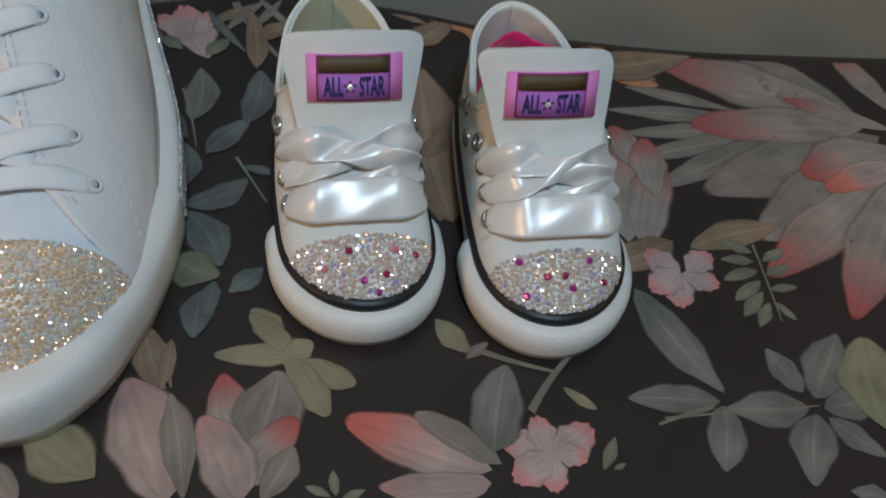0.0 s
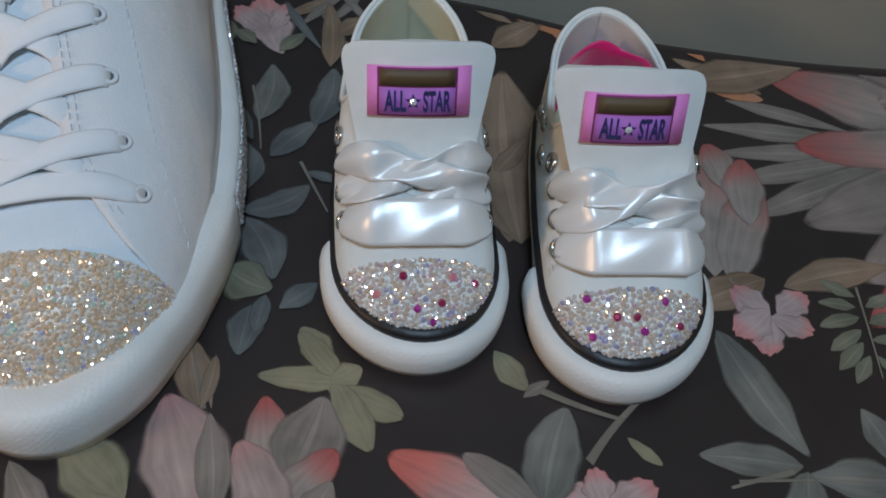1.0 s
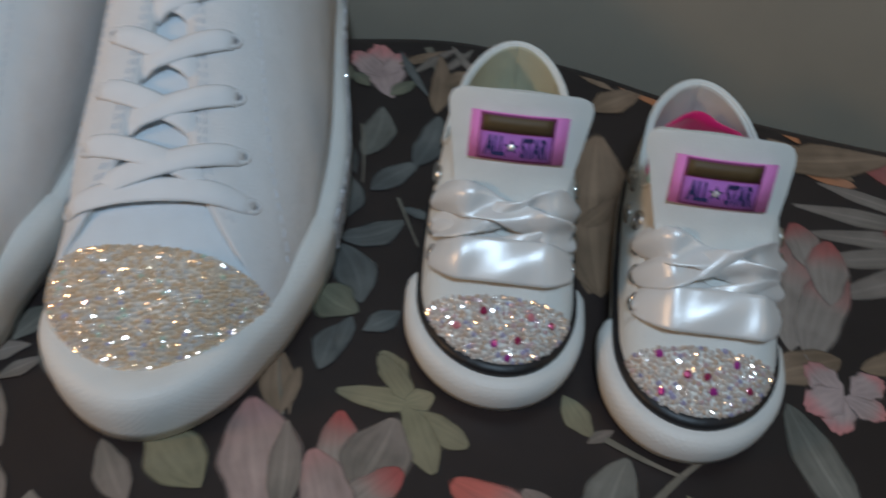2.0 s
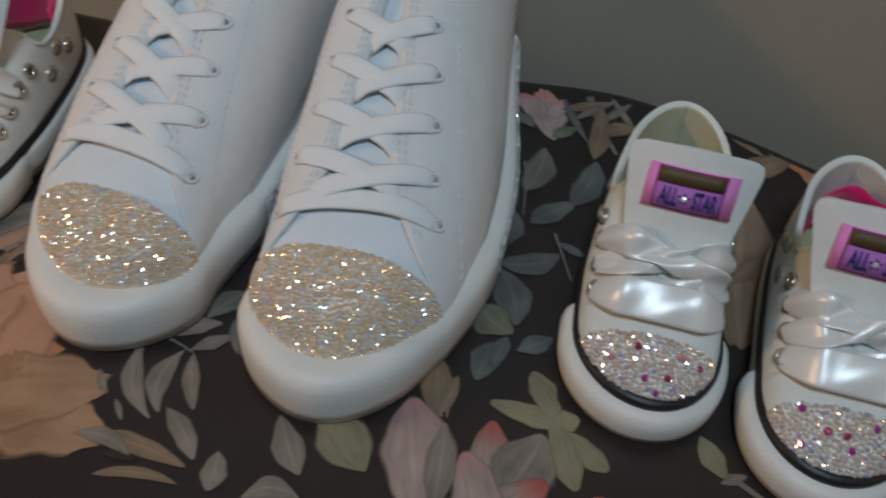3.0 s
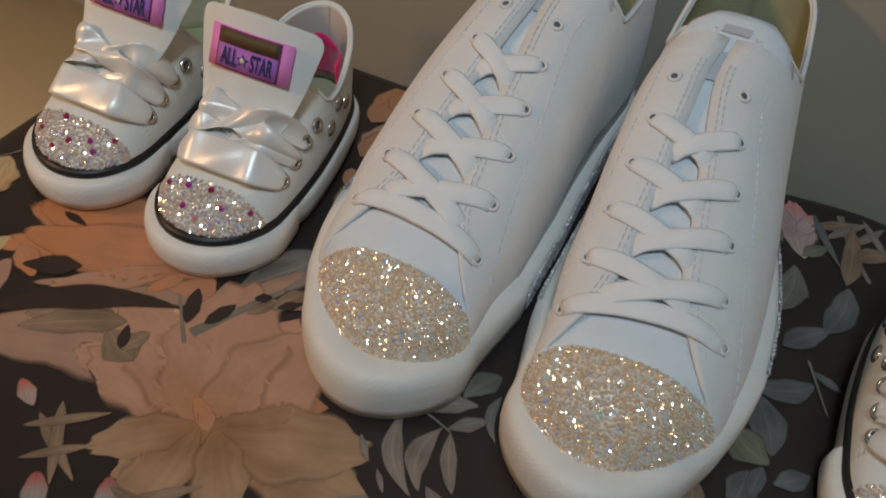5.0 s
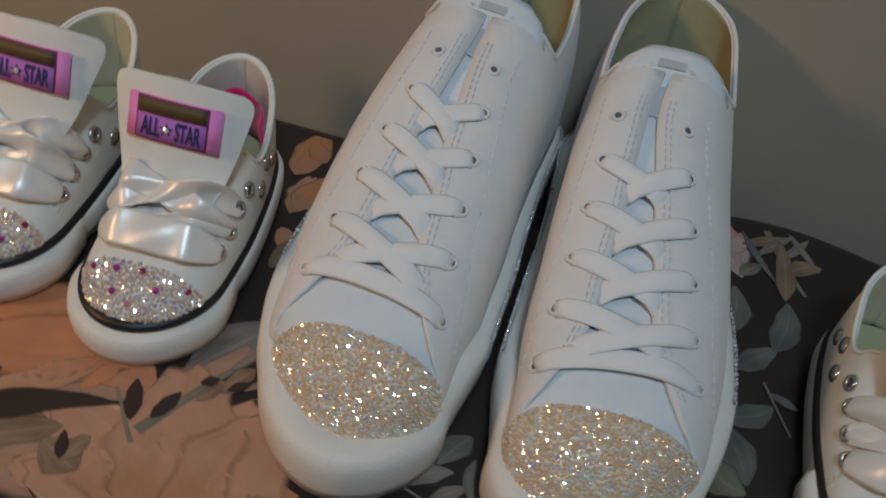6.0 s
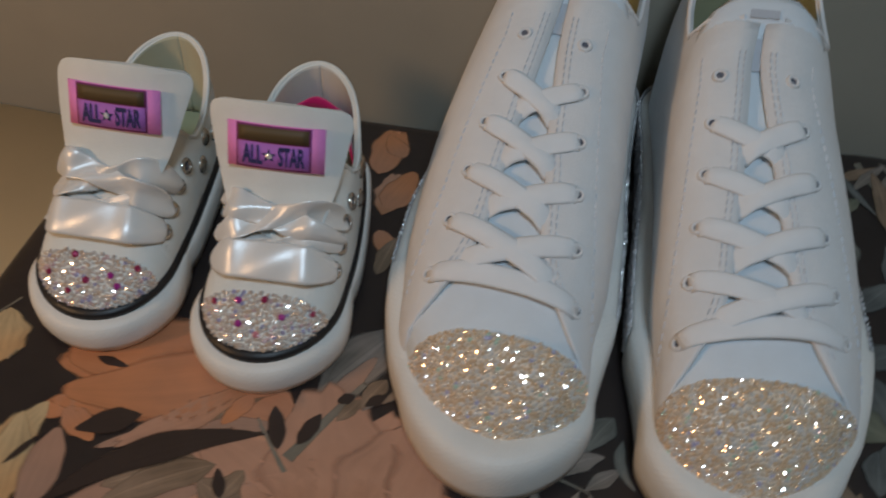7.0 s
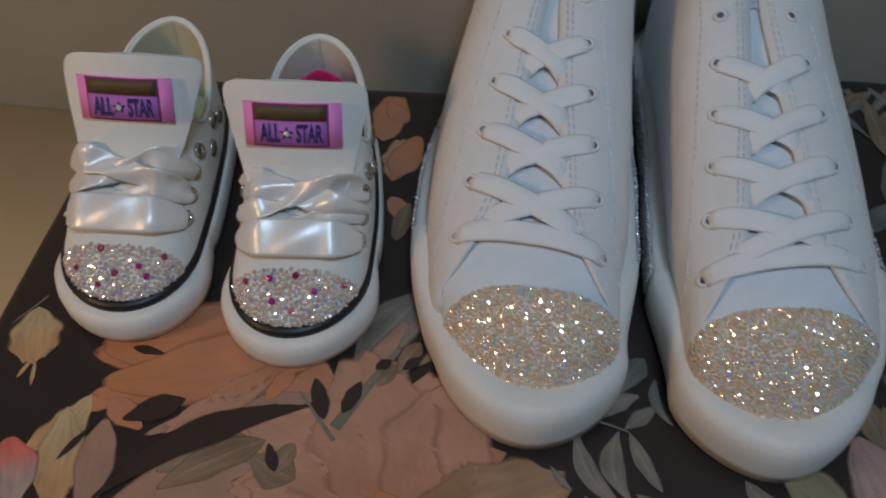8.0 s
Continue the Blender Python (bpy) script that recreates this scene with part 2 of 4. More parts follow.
# ---- the body of a shoe: y runs from the toe to the heel, x across, z up ----
class Last:
    def __init__(self, side, length, sole_w, up_w, toe0, sole_z, crest, shift, toe_r, heel_r, bend):
        self.side, self.length, self.zs, self.toe0 = side, length, sole_z, toe0
        self.sw, self.uw, self.crest, self.shift, self.bend = curve(*sole_w), curve(*up_w), curve(*crest), curve(*shift), curve(*bend)
        self.toe_r, self.heel_r = toe_r, heel_r

    def end(self, y, y0, y1, p=0.5):
        k = 1.0
        if y < y0 + self.toe_r:
            k *= max(0.0, 1 - (1 - (y - y0) / self.toe_r) ** 2) ** p
        if y > y1 - self.heel_r:
            k *= max(0.0, 1 - (1 - (y1 - y) / self.heel_r) ** 2.4) ** p
        return k

    def power(self, y):
        """How square the upper's section is: round at the toe, boxy at the collar."""
        return 2.55 + 0.55 * min(1, max(0, (y / self.length - 0.25) / 0.40))

    def mid(self, y):
        return self.side * self.bend(y)

    def sole_half(self, y):
        return self.sw(y) * self.end(y, 0, self.length)

    def up_half(self, y):
        return self.uw(y) * self.end(y, self.toe0, self.length - 0.003)

    def high(self, y):
        k = 1.0
        if y < self.toe0 + self.toe_r * 0.8:
            k = max(0.0, 1 - (1 - (y - self.toe0) / (self.toe_r * 0.8)) ** 2) ** 0.5
        return self.crest(y) * k

    def at(self, y, phi, drop=0.0):
        """The upper's surface; phi from -90 degrees (left edge) over the crest to 90."""
        e = 2 / self.power(y)
        w, h = self.up_half(y), max(self.high(y) - drop, 0)
        s, c = math.sin(phi), max(math.cos(phi), 0)
        return Vector((self.mid(y) + self.side * self.shift(y) * c + w * math.copysign(abs(s) ** e, s), y, self.zs - 0.002 + h * c**e))

    def phi_at(self, y, x):
        """phi at which the surface lies x from the crest's middle."""
        w = max(self.up_half(y), 1e-6)
        return math.asin(min(abs(x) / w, 1) ** (self.power(y) / 2)) * (1 if x >= 0 else -1)

    def phi_cut(self, y, z):
        h = max(self.high(y), 1e-6)
        return math.acos(min(max((z - self.zs + 0.002) / h, 0), 1) ** (self.power(y) / 2))

    def normal(self, y, phi):
        a = self.at(y + 0.0008, phi) - self.at(y - 0.0008, phi)
        b = self.at(y, phi + 0.02) - self.at(y, phi - 0.02)
        n = b.cross(a)
        n = n if n.length > 0 else Vector((0, 0, -1))
        return (-n if n.z < 0 else n).normalized()

    def outline(self, n, grow=0.0, upper=False, y_from=None, y_to=None):
        """Points round the plan from heel left, along the left side, over the toe and back on the right."""
        y0, y1 = (self.toe0, self.length - 0.003) if upper else (0.0, self.length)
        half = self.up_half if upper else self.sole_half
        ys = [y0 + (y1 - y0) * (1 - math.cos(math.pi * k / n)) / 2 for k in range(n + 1)]
        left = [Vector((self.mid(y) - half(y), y, 0)) for y in reversed(ys)]
        right = [Vector((self.mid(y) + half(y), y, 0)) for y in ys[1:-1]]
        pts = left + right
        if grow:
            out = []
            for k, p in enumerate(pts):
                t = pts[(k + 1) % len(pts)] - pts[k - 1]
                out.append(p + Vector((t.y, -t.x, 0)).normalized() * grow)
            pts = out
        return pts


def sweep(pts, profile, closed=True):
    """Profile of (outward, up) pairs, or a function of the point giving it, swept along the plan line."""
    bm = bmesh.new()
    rows = []
    n = len(pts)
    for k in range(n + (1 if closed else 0)):
        p = pts[k % n]
        t = (pts[(k + 1) % n] - pts[k - 1]) if closed else (pts[min(k + 1, n - 1)] - pts[max(k - 1, 0)])
        o = Vector((t.y, -t.x, 0)).normalized()
        rows.append([p + o * u + Vector((0, 0, z)) for u, z in (profile(p) if callable(profile) else profile)])
    return bm, rows


def sole_parts(last, shoe, zs, bumper_to, rim, stripe=None, lip=0.0, fade=0.10):
    """Outsole, midsole band and the thicker toe bumper."""
    pts = last.outline(40)
    h = zs
    bm, rows = sweep(pts, [(-0.0035, 0.003), (-0.0005, 0.0035), (0.0, 0.007), (0.0, h - 0.003), (-0.0012, h - 0.0005), (-0.004, h), (-0.012, h)])
    vs = grid(bm, rows)
    tidy(bm)
    part("midsole", bm, RUBBER, shoe)
    bm, rows = sweep(pts, [(-0.016, 0.0), (-0.003, 0.0), (-0.0012, 0.0012), (-0.0012, 0.0045), (-0.016, 0.0045)])
    grid(bm, rows)
    tidy(bm)
    part("outsole", bm, OUTSOLE, shoe, "thin tan rubber outsole")
    front = [p for p in last.outline(90) if p.y < bumper_to]

    def profile(p):
        k = min(1.0, max(0.0, (bumper_to - p.y) / (bumper_to * fade))) ** 0.5
        g = rim * k
        return [(-0.002, 0.0006), (g * 0.72, 0.0012), (g, h * 0.34), (g * 1.05, h * 0.64), (g * 0.90, h * 0.86), (g * 0.4 - 0.0003, h + lip * 0.5 * k), (-0.0035, h + lip * 0.95 * k + 0.0003), (-0.0085, h + lip * k + 0.0004), (-0.014, h + lip * 0.5 * k), (-0.017, h - 0.002)]

    bm, rows = sweep(front, profile, closed=False)
    lay_uv(bm, grid(bm, rows))
    part("toe_bumper", bm, RUBBER_RIB, shoe, "white rubber toe bumper with embossed texture")
    if stripe:
        line = last.outline(40, stripe[2], upper=True)
        bm, rows = sweep(line, [(-0.003, stripe[0] - 0.002), (0.0003, stripe[0]), (0.0006, (stripe[0] + stripe[1]) / 2), (0.0002, stripe[1]), (-0.003, stripe[1] + 0.0004)])
        grid(bm, rows)
        tidy(bm)
        part("black_stripe", bm, BLACK, shoe, "glossy black rubber stripe round the sole")


def toe_cap(last, shoe, y1, material, name="toe_cap", bow=0.0, skew=0.0):
    bm = bmesh.new()
    ks = [(k / 16) ** 1.7 for k in range(17)]
    grid(bm, [[last.at(last.toe0 + (y1 - bow * math.sin(a) ** 2 + skew * math.sin(a) - last.toe0) * k, a) for a in np.linspace(-math.pi / 2, math.pi / 2, 29)] for k in ks])
    tidy(bm)
    return solid(part(name, bm, material, shoe), 0.0015)


def quarters(last, shoe, y_cap, y_col, y_end, gap, collar, material, lining, bind=0.0013):
    """The two sides with their eyelet facings, and the heel: cut at the gap and at the collar."""
    for s in (-1, 1):
        bm = bmesh.new()
        rows = []
        ys = list(np.linspace(y_cap, y_col, 34)) + [y_col + (y_end - y_col) * math.sin(math.pi / 2 * k / 26) for k in range(1, 27)]
        for y in ys:
            if y <= y_col:
                top = abs(last.phi_at(y, gap(y)))
            else:
                f = min(1.0, (y - y_col) / 0.014)
                a, b = abs(last.phi_at(y_col, gap(y_col))), last.phi_cut(y, collar(y))
                top = a + (b - a) * (f * f * (3 - 2 * f))
            rows.append([last.at(y, s * (math.pi / 2 + (top - math.pi / 2) * v)) for v in np.linspace(0, 1, 15)])
        grid(bm, rows)
        tidy(bm)
        q = part("quarter", bm, [material, lining], shoe)
        solid(q, 0.0022, -1.0, 1)
    # collar piping
    bm = bmesh.new()
    line = []
    for s in (-1, 1):
        seg = []
        for k in range(27):
            y = y_col + 0.003 + (y_end - y_col - 0.003) * math.sin(math.pi / 2 * k / 26)
            f = min(1.0, (y - y_col) / 0.014)
            a, b = abs(last.phi_at(y_col, gap(y_col))), last.phi_cut(y, collar(y))
            seg.append(last.at(y, s * (a + (b - a) * (f * f * (3 - 2 * f)))))
        line += seg if s < 0 else seg[::-1][1:]
    rows = []
    for k, p in enumerate(line):
        t = (line[min(k + 1, len(line) - 1)] - line[max(k - 1, 0)]).normalized()
        q = t.to_track_quat("Z", "Y")
        rows.append([p + q @ Vector((bind * math.cos(a), bind * math.sin(a), 0)) for a in np.linspace(0, 2 * math.pi, 7)])
    grid(bm, rows)
    tidy(bm)
    part("collar_binding", bm, material, shoe)


def insole(last, shoe, y0, material):
    bm = bmesh.new()
    ys = np.linspace(y0, last.length - 0.006, 20)
    grid(bm, [[Vector((last.mid(y) + last.up_half(y) * u * 0.97, y, last.zs + 0.002)) for u in np.linspace(-1, 1, 7)] for y in ys])
    part("insole", bm, material, shoe)


def cap_spots(last, y1, pitch, seed, margin=0.0, edge=1.2, bow=0.0, skew=0.0):
    """Places on the toe dome, about one pitch apart, with the surface's normals."""
    rng = random.Random(seed)
    spots, cells = [], {}
    tries = 0
    while tries < 45000:
        tries += 1
        y, phi = rng.uniform(last.toe0 + margin, y1 + abs(skew)), rng.uniform(-edge, edge)
        if y > y1 - bow * math.sin(phi) ** 2 + skew * math.sin(phi):
            continue
        p = last.at(y, phi)
        key = (int(p.x / pitch), int(p.y / pitch), int(p.z / pitch + 100))
        near = (q for i in (-1, 0, 1) for j in (-1, 0, 1) for k in (-1, 0, 1) for q in cells.get((key[0] + i, key[1] + j, key[2] + k), ()))
        if all((p - q).length > pitch * 0.86 for q in near):
            cells.setdefault(key, []).append(p)
            spots.append((p, last.normal(y, phi)))
    return spots


def eyelet(shoe, centre, normal, r, tube, material, inside, name="eyelet"):
    bm = bmesh.new()
    ring(bm, centre, normal, r, tube)
    e = part(name, bm, material, shoe)
    # no opening: a flat disc whose dark colour gives the eyelet's inner shade
    bm = bmesh.new()
    disc(bm, Vector(centre) + Vector(normal) * 0.0003, normal, r)
    part("hole", bm, inside, e)
    return e


# ---- the grown-up shoe ----
def adult_shoe(m, side, label, seed, lean=1.0, cap=0.0468, skew=0.0, first=0.063, broad=0.0):
    last = Last(side, 0.284,
                ([0, 0.018, 0.031, 0.045, 0.067, 0.095, 0.13, 0.17, 0.21, 0.272], [0.033, 0.0375, 0.0395, 0.042, 0.047, 0.0525, 0.0515 + broad * 0.5, 0.0475 + broad * 0.8, 0.0435 + broad * 0.8, 0.0400 + broad * 0.8]),
                ([0, 0.018, 0.031, 0.045, 0.067, 0.095, 0.13, 0.17, 0.21, 0.272], [0.034, 0.0385, 0.0405, 0.0412, 0.0425, 0.0450 + broad * 0.5, 0.0442 + broad, 0.0415 + broad, 0.0388 + broad, 0.0366 + broad]),
                0.0115, 0.024,
                ([0, 0.02, 0.035, 0.05, 0.065, 0.085, 0.11, 0.14, 0.165, 0.19, 0.215, 0.272], [0.020, 0.0245, 0.028, 0.0320, 0.0395, 0.0495, 0.061, 0.075, 0.086, 0.094, 0.100, 0.108]),
                ([0, 0.05, 0.10, 0.165, 0.20, 0.262], [0, -0.007 * lean, -0.012 * lean, -0.0165 * lean, -0.010 * lean, 0]),
                0.042, 0.036,
                ([0, 0.018, 0.031, 0.045, 0.067, 0.095, 0.13, 0.17, 0.262], [-0.0095, -0.0085, -0.0075, -0.003, 0.0008, 0.0034, 0.0065, 0.008, 0.007]))
    shoe = thing("canvas_shoe", m, label, "shoe", "pair of adult shoes")
    sole_parts(last, shoe, 0.024, 0.092, 0.0030, lip=0.003, fade=0.25)
    toe_cap(last, shoe, cap + 0.0003, STONE_BED, bow=0.004, skew=skew)
    gap = curve([0.033, 0.041, 0.048, 0.055, 0.063, 0.072, 0.0835, 0.104, 0.1245, 0.145, 0.165, 0.19], [0.052, 0.0400, 0.0330, 0.0265, 0.0205, 0.0150, 0.0115, 0.0092, 0.0064, 0.0044, 0.0024, 0.0014])
    collar = curve([0.18, 0.19, 0.205, 0.225, 0.25, 0.284], [0.106, 0.102, 0.098, 0.099, 0.108, 0.118])
    quarters(last, shoe, 0.034, 0.193, 0.2810, gap, collar, CANVAS, LINING)
    insole(last, shoe, 0.10, LINING)
    # tongue
    bm = bmesh.new()
    rows = []
    for k in range(44):
        y = 0.034 + (0.2085 - 0.034) * k / 43
        w = 0.041 if y < 0.060 else (0.024 if y < 0.16 else 0.024 + 0.006 * (y - 0.16) / 0.04)
        if y > 0.194:
            w *= math.sqrt(max(0.22, 1 - ((y - 0.194) / 0.0162) ** 2))
        f = min(1.0, max(0.0, (y - 0.188) / 0.010))
        rows.append([last.at(y, last.phi_at(y, u * w), drop=0.0035 - 0.0042 * f * f * (3 - 2 * f)) for u in np.linspace(-1, 1, 13)])
    grid(bm, rows)
    solid(part("tongue", bm, TONGUE, shoe, "pale blue-white canvas tongue"), 0.003)
    # tag on the tongue
    bm = bmesh.new()
    grid(bm, [[last.at(y, last.phi_at(y, x), drop=-0.0010) for x in np.linspace(-0.0065, 0.0065, 5)] for y in np.linspace(0.1950, 0.2000, 3)])
    tag = part("tongue_tag", bm, TAG, shoe, "small grey woven tag")
    bm = bmesh.new()
    grid(bm, [[last.at(y, last.phi_at(y, x), drop=0.0024) for x in (-0.0035, 0.0, 0.0035)] for y in np.linspace(0.170, 0.187, 4)])
    part("tag_strip", bm, TAG, tag)
    # eyelets, six pairs
    ys = [0.063 + 0.0205 * k for k in range(6)]
    rows_of = {-1: ys, 1: [first] + ys[1:]}
    xs = [k - (0.002 if side < 0 else 0.0) for k in (0.0330, 0.0288, 0.0255, 0.0225, 0.0190, 0.0155)]
    hole = {}
    for k in range(6):
        for s in (-1, 1):
            y = rows_of[s][k]
            phi = last.phi_at(y, s * xs[k])
            p, n = last.at(y, phi), last.normal(y, phi)
            hole[k, s] = (p, n)
            eyelet(shoe, p + n * 0.0002, n, 0.0024, 0.0010, CANVAS, HOLE_SHADE_GREY)
    # laces: a bar across the first pair, then crossings
    bm_all = []

    def run(a, b, lift, w, sd, whole=False):
        """From eyelet a towards eyelet b; unless whole it dips under the far facing's edge."""
        (pa, na), (pb, nb) = hole[a], hole[b]
        away = (pa - pb).normalized() * -0.0002
        pa = pa + away
        pb = pb - away if whole else pb
        up = Vector((0, -0.2, 1)).normalized()
        pts, ns, ws = [], [], []
        n = 17
        stop = 1.0
        if not whole:
            for t in np.linspace(0.4, 1, 61):
                p = pa.lerp(pb, t)
                if (p.x - last.mid(p.y) - last.side * last.shift(p.y) * 0.9) * b[1] > gap(p.y) + 0.0030:
                    stop = t
                    break
        for j in range(n):
            f = j / (n - 1)
            t = f * stop
            p = pa.lerp(pb, t)
            x = p.x - last.mid(p.y)
            top = last.at(p.y, last.phi_at(p.y, x - last.side * last.shift(p.y) * 0.9))
            z = max(p.z, top.z) + 0.0003 + lift * 0.6 * math.sin(math.pi * f)
            if j == 0 or (whole and j == n - 1):
                z -= 0.0014
            if not whole and f > 0.86:
                z -= 0.0034 * (f - 0.86) / 0.14
            pts.append(Vector((p.x, p.y, z)))
            ns.append(na.lerp(nb, t) * 0.7 + up * 0.3)
            ws.append(w * (0.80 + 0.20 * min(1, 6 * (min(f, 1 - f) if whole else f))))
        solid(part("lace", strip(pts, ns, ws, 0.0011, 9, 0.0003, sd), LACE, shoe), 0.0005, 1.0)

    run((0, -1), (0, 1), 0.0006, 0.0094, seed, True)
    for k in range(1, 5):
        run((k, -side), (k - 1, side), 0.0004, 0.0092, seed + k)
        run((k, side), (k - 1, -side), 0.0013, 0.0092, seed + 9 + k)
    # seams: doubled stitching beside the facings and along the quarter
    for s in (-1, 1):
        for off, far in ((0.0035, 0), (0.0058, 0), (0.0, 1)):
            verts, faces = [], []
            y = 0.060
            while y < 0.178:
                for dy in (0.0, 0.0022):
                    x = s * (gap(y + dy) + off) if not far else s * (float(np.interp(y + dy, ys, xs)) + 0.0085)
                    q = last.at(y + dy, last.phi_at(y + dy, x))
                    n = last.normal(y + dy, last.phi_at(y + dy, x))
                    verts += [tuple(q + n * 0.0001 + Vector((-0.0003, 0, 0))), tuple(q + n * 0.0005), tuple(q + n * 0.0001 + Vector((0.0003, 0, 0)))]
                o = len(verts) - 6
                faces += [(o, o + 1, o + 4, o + 3), (o + 1, o + 2, o + 5, o + 4)]
                y += 0.0034
            me = bpy.data.meshes.new("stitching")
            me.from_pydata(verts, [], faces)
            me.materials.append(STITCH)
            st = new("stitching", me)
            st.parent = shoe
            tagged(st, kind="stuff")
    # rhinestones on the cap and round the sole's side
    stones("rhinestone_crust", cap_spots(last, cap, 0.00150, seed, 0.0003, 1.53, 0.004, skew), 0.00106, STONES, shoe, seed, "dense champagne rhinestones on the toe cap")
    spots = []
    rng = random.Random(seed)
    pts = last.outline(150)
    for k, p in enumerate(pts):
        if p.y < 0.092:
            continue
        t = pts[(k + 1) % len(pts)] - pts[k - 1]
        o = Vector((t.y, -t.x, 0)).normalized()
        for z in np.arange(0.0055, 0.024, 0.0024):
            spots.append((p + o * 0.0004 + Vector((0, 0, z + rng.uniform(-0.0003, 0.0003))), o))
    stones("rhinestone_band", spots, 0.00125, STONES_SILVER, shoe, seed + 1, "crystal rhinestones round the midsole")
    return shoe


# ---- the toddler's shoe ----
def text_mesh(body, size, depth):
    data = bpy.data.curves.new("writing", "FONT")
    data.body, data.size, data.align_x, data.align_y, data.extrude = body, size, "CENTER", "CENTER", depth
    data.offset = size * 0.03
    tmp = new("writing", data)
    me = bpy.data.meshes.new_from_object(tmp.evaluated_get(bpy.context.evaluated_depsgraph_get()))
    bpy.data.objects.remove(tmp)
    bpy.data.curves.remove(data)
    return me


def slab(name, w, h, z0, z1, material, parent, x=0.0, y=0.0, label="", bow=0.0):
    bm = bmesh.new()
    grid(bm, [[(x + u, y + v, z1 - bow * ((x + u) / 0.019) ** 2) for u in np.linspace(-w / 2, w / 2, 9)] for v in (-h / 2, h / 2)])
    return solid(part(name, bm, material, parent, label), z1 - z0, -1.0)


TPATH_Y = curve([0, 0.25, 0.5, 0.7, 0.85, 1.0], [0.031, 0.0455, 0.0565, 0.0632, 0.0675, 0.0705])
TPATH_Z = curve([0, 0.25, 0.5, 0.7, 0.85, 1.0], [0.038, 0.050, 0.064, 0.080, 0.0900, 0.0962])
TPATH_W = curve([0, 0.25, 0.5, 0.7, 0.85, 0.93, 0.97, 1.0], [0.0150, 0.0180, 0.0220, 0.0252, 0.0268, 0.0258, 0.0230, 0.0130])


def tongue_base(t, x, out=0.0):
    y, z = TPATH_Y(t), TPATH_Z(t)
    dy, dz = TPATH_Y(min(t + 0.02, 1)) - TPATH_Y(max(t - 0.02, 0)), TPATH_Z(min(t + 0.02, 1)) - TPATH_Z(max(t - 0.02, 0))
    n = Vector((0, -dz, dy)).normalized()
    bowed = (0.004 + 0.003 * t) * (x / 0.026) ** 2
    n2 = (n + Vector((x / 0.026 * 0.45, 0, 0))).normalized()
    return Vector((x, y, z)) - n * bowed + n2 * out, n2


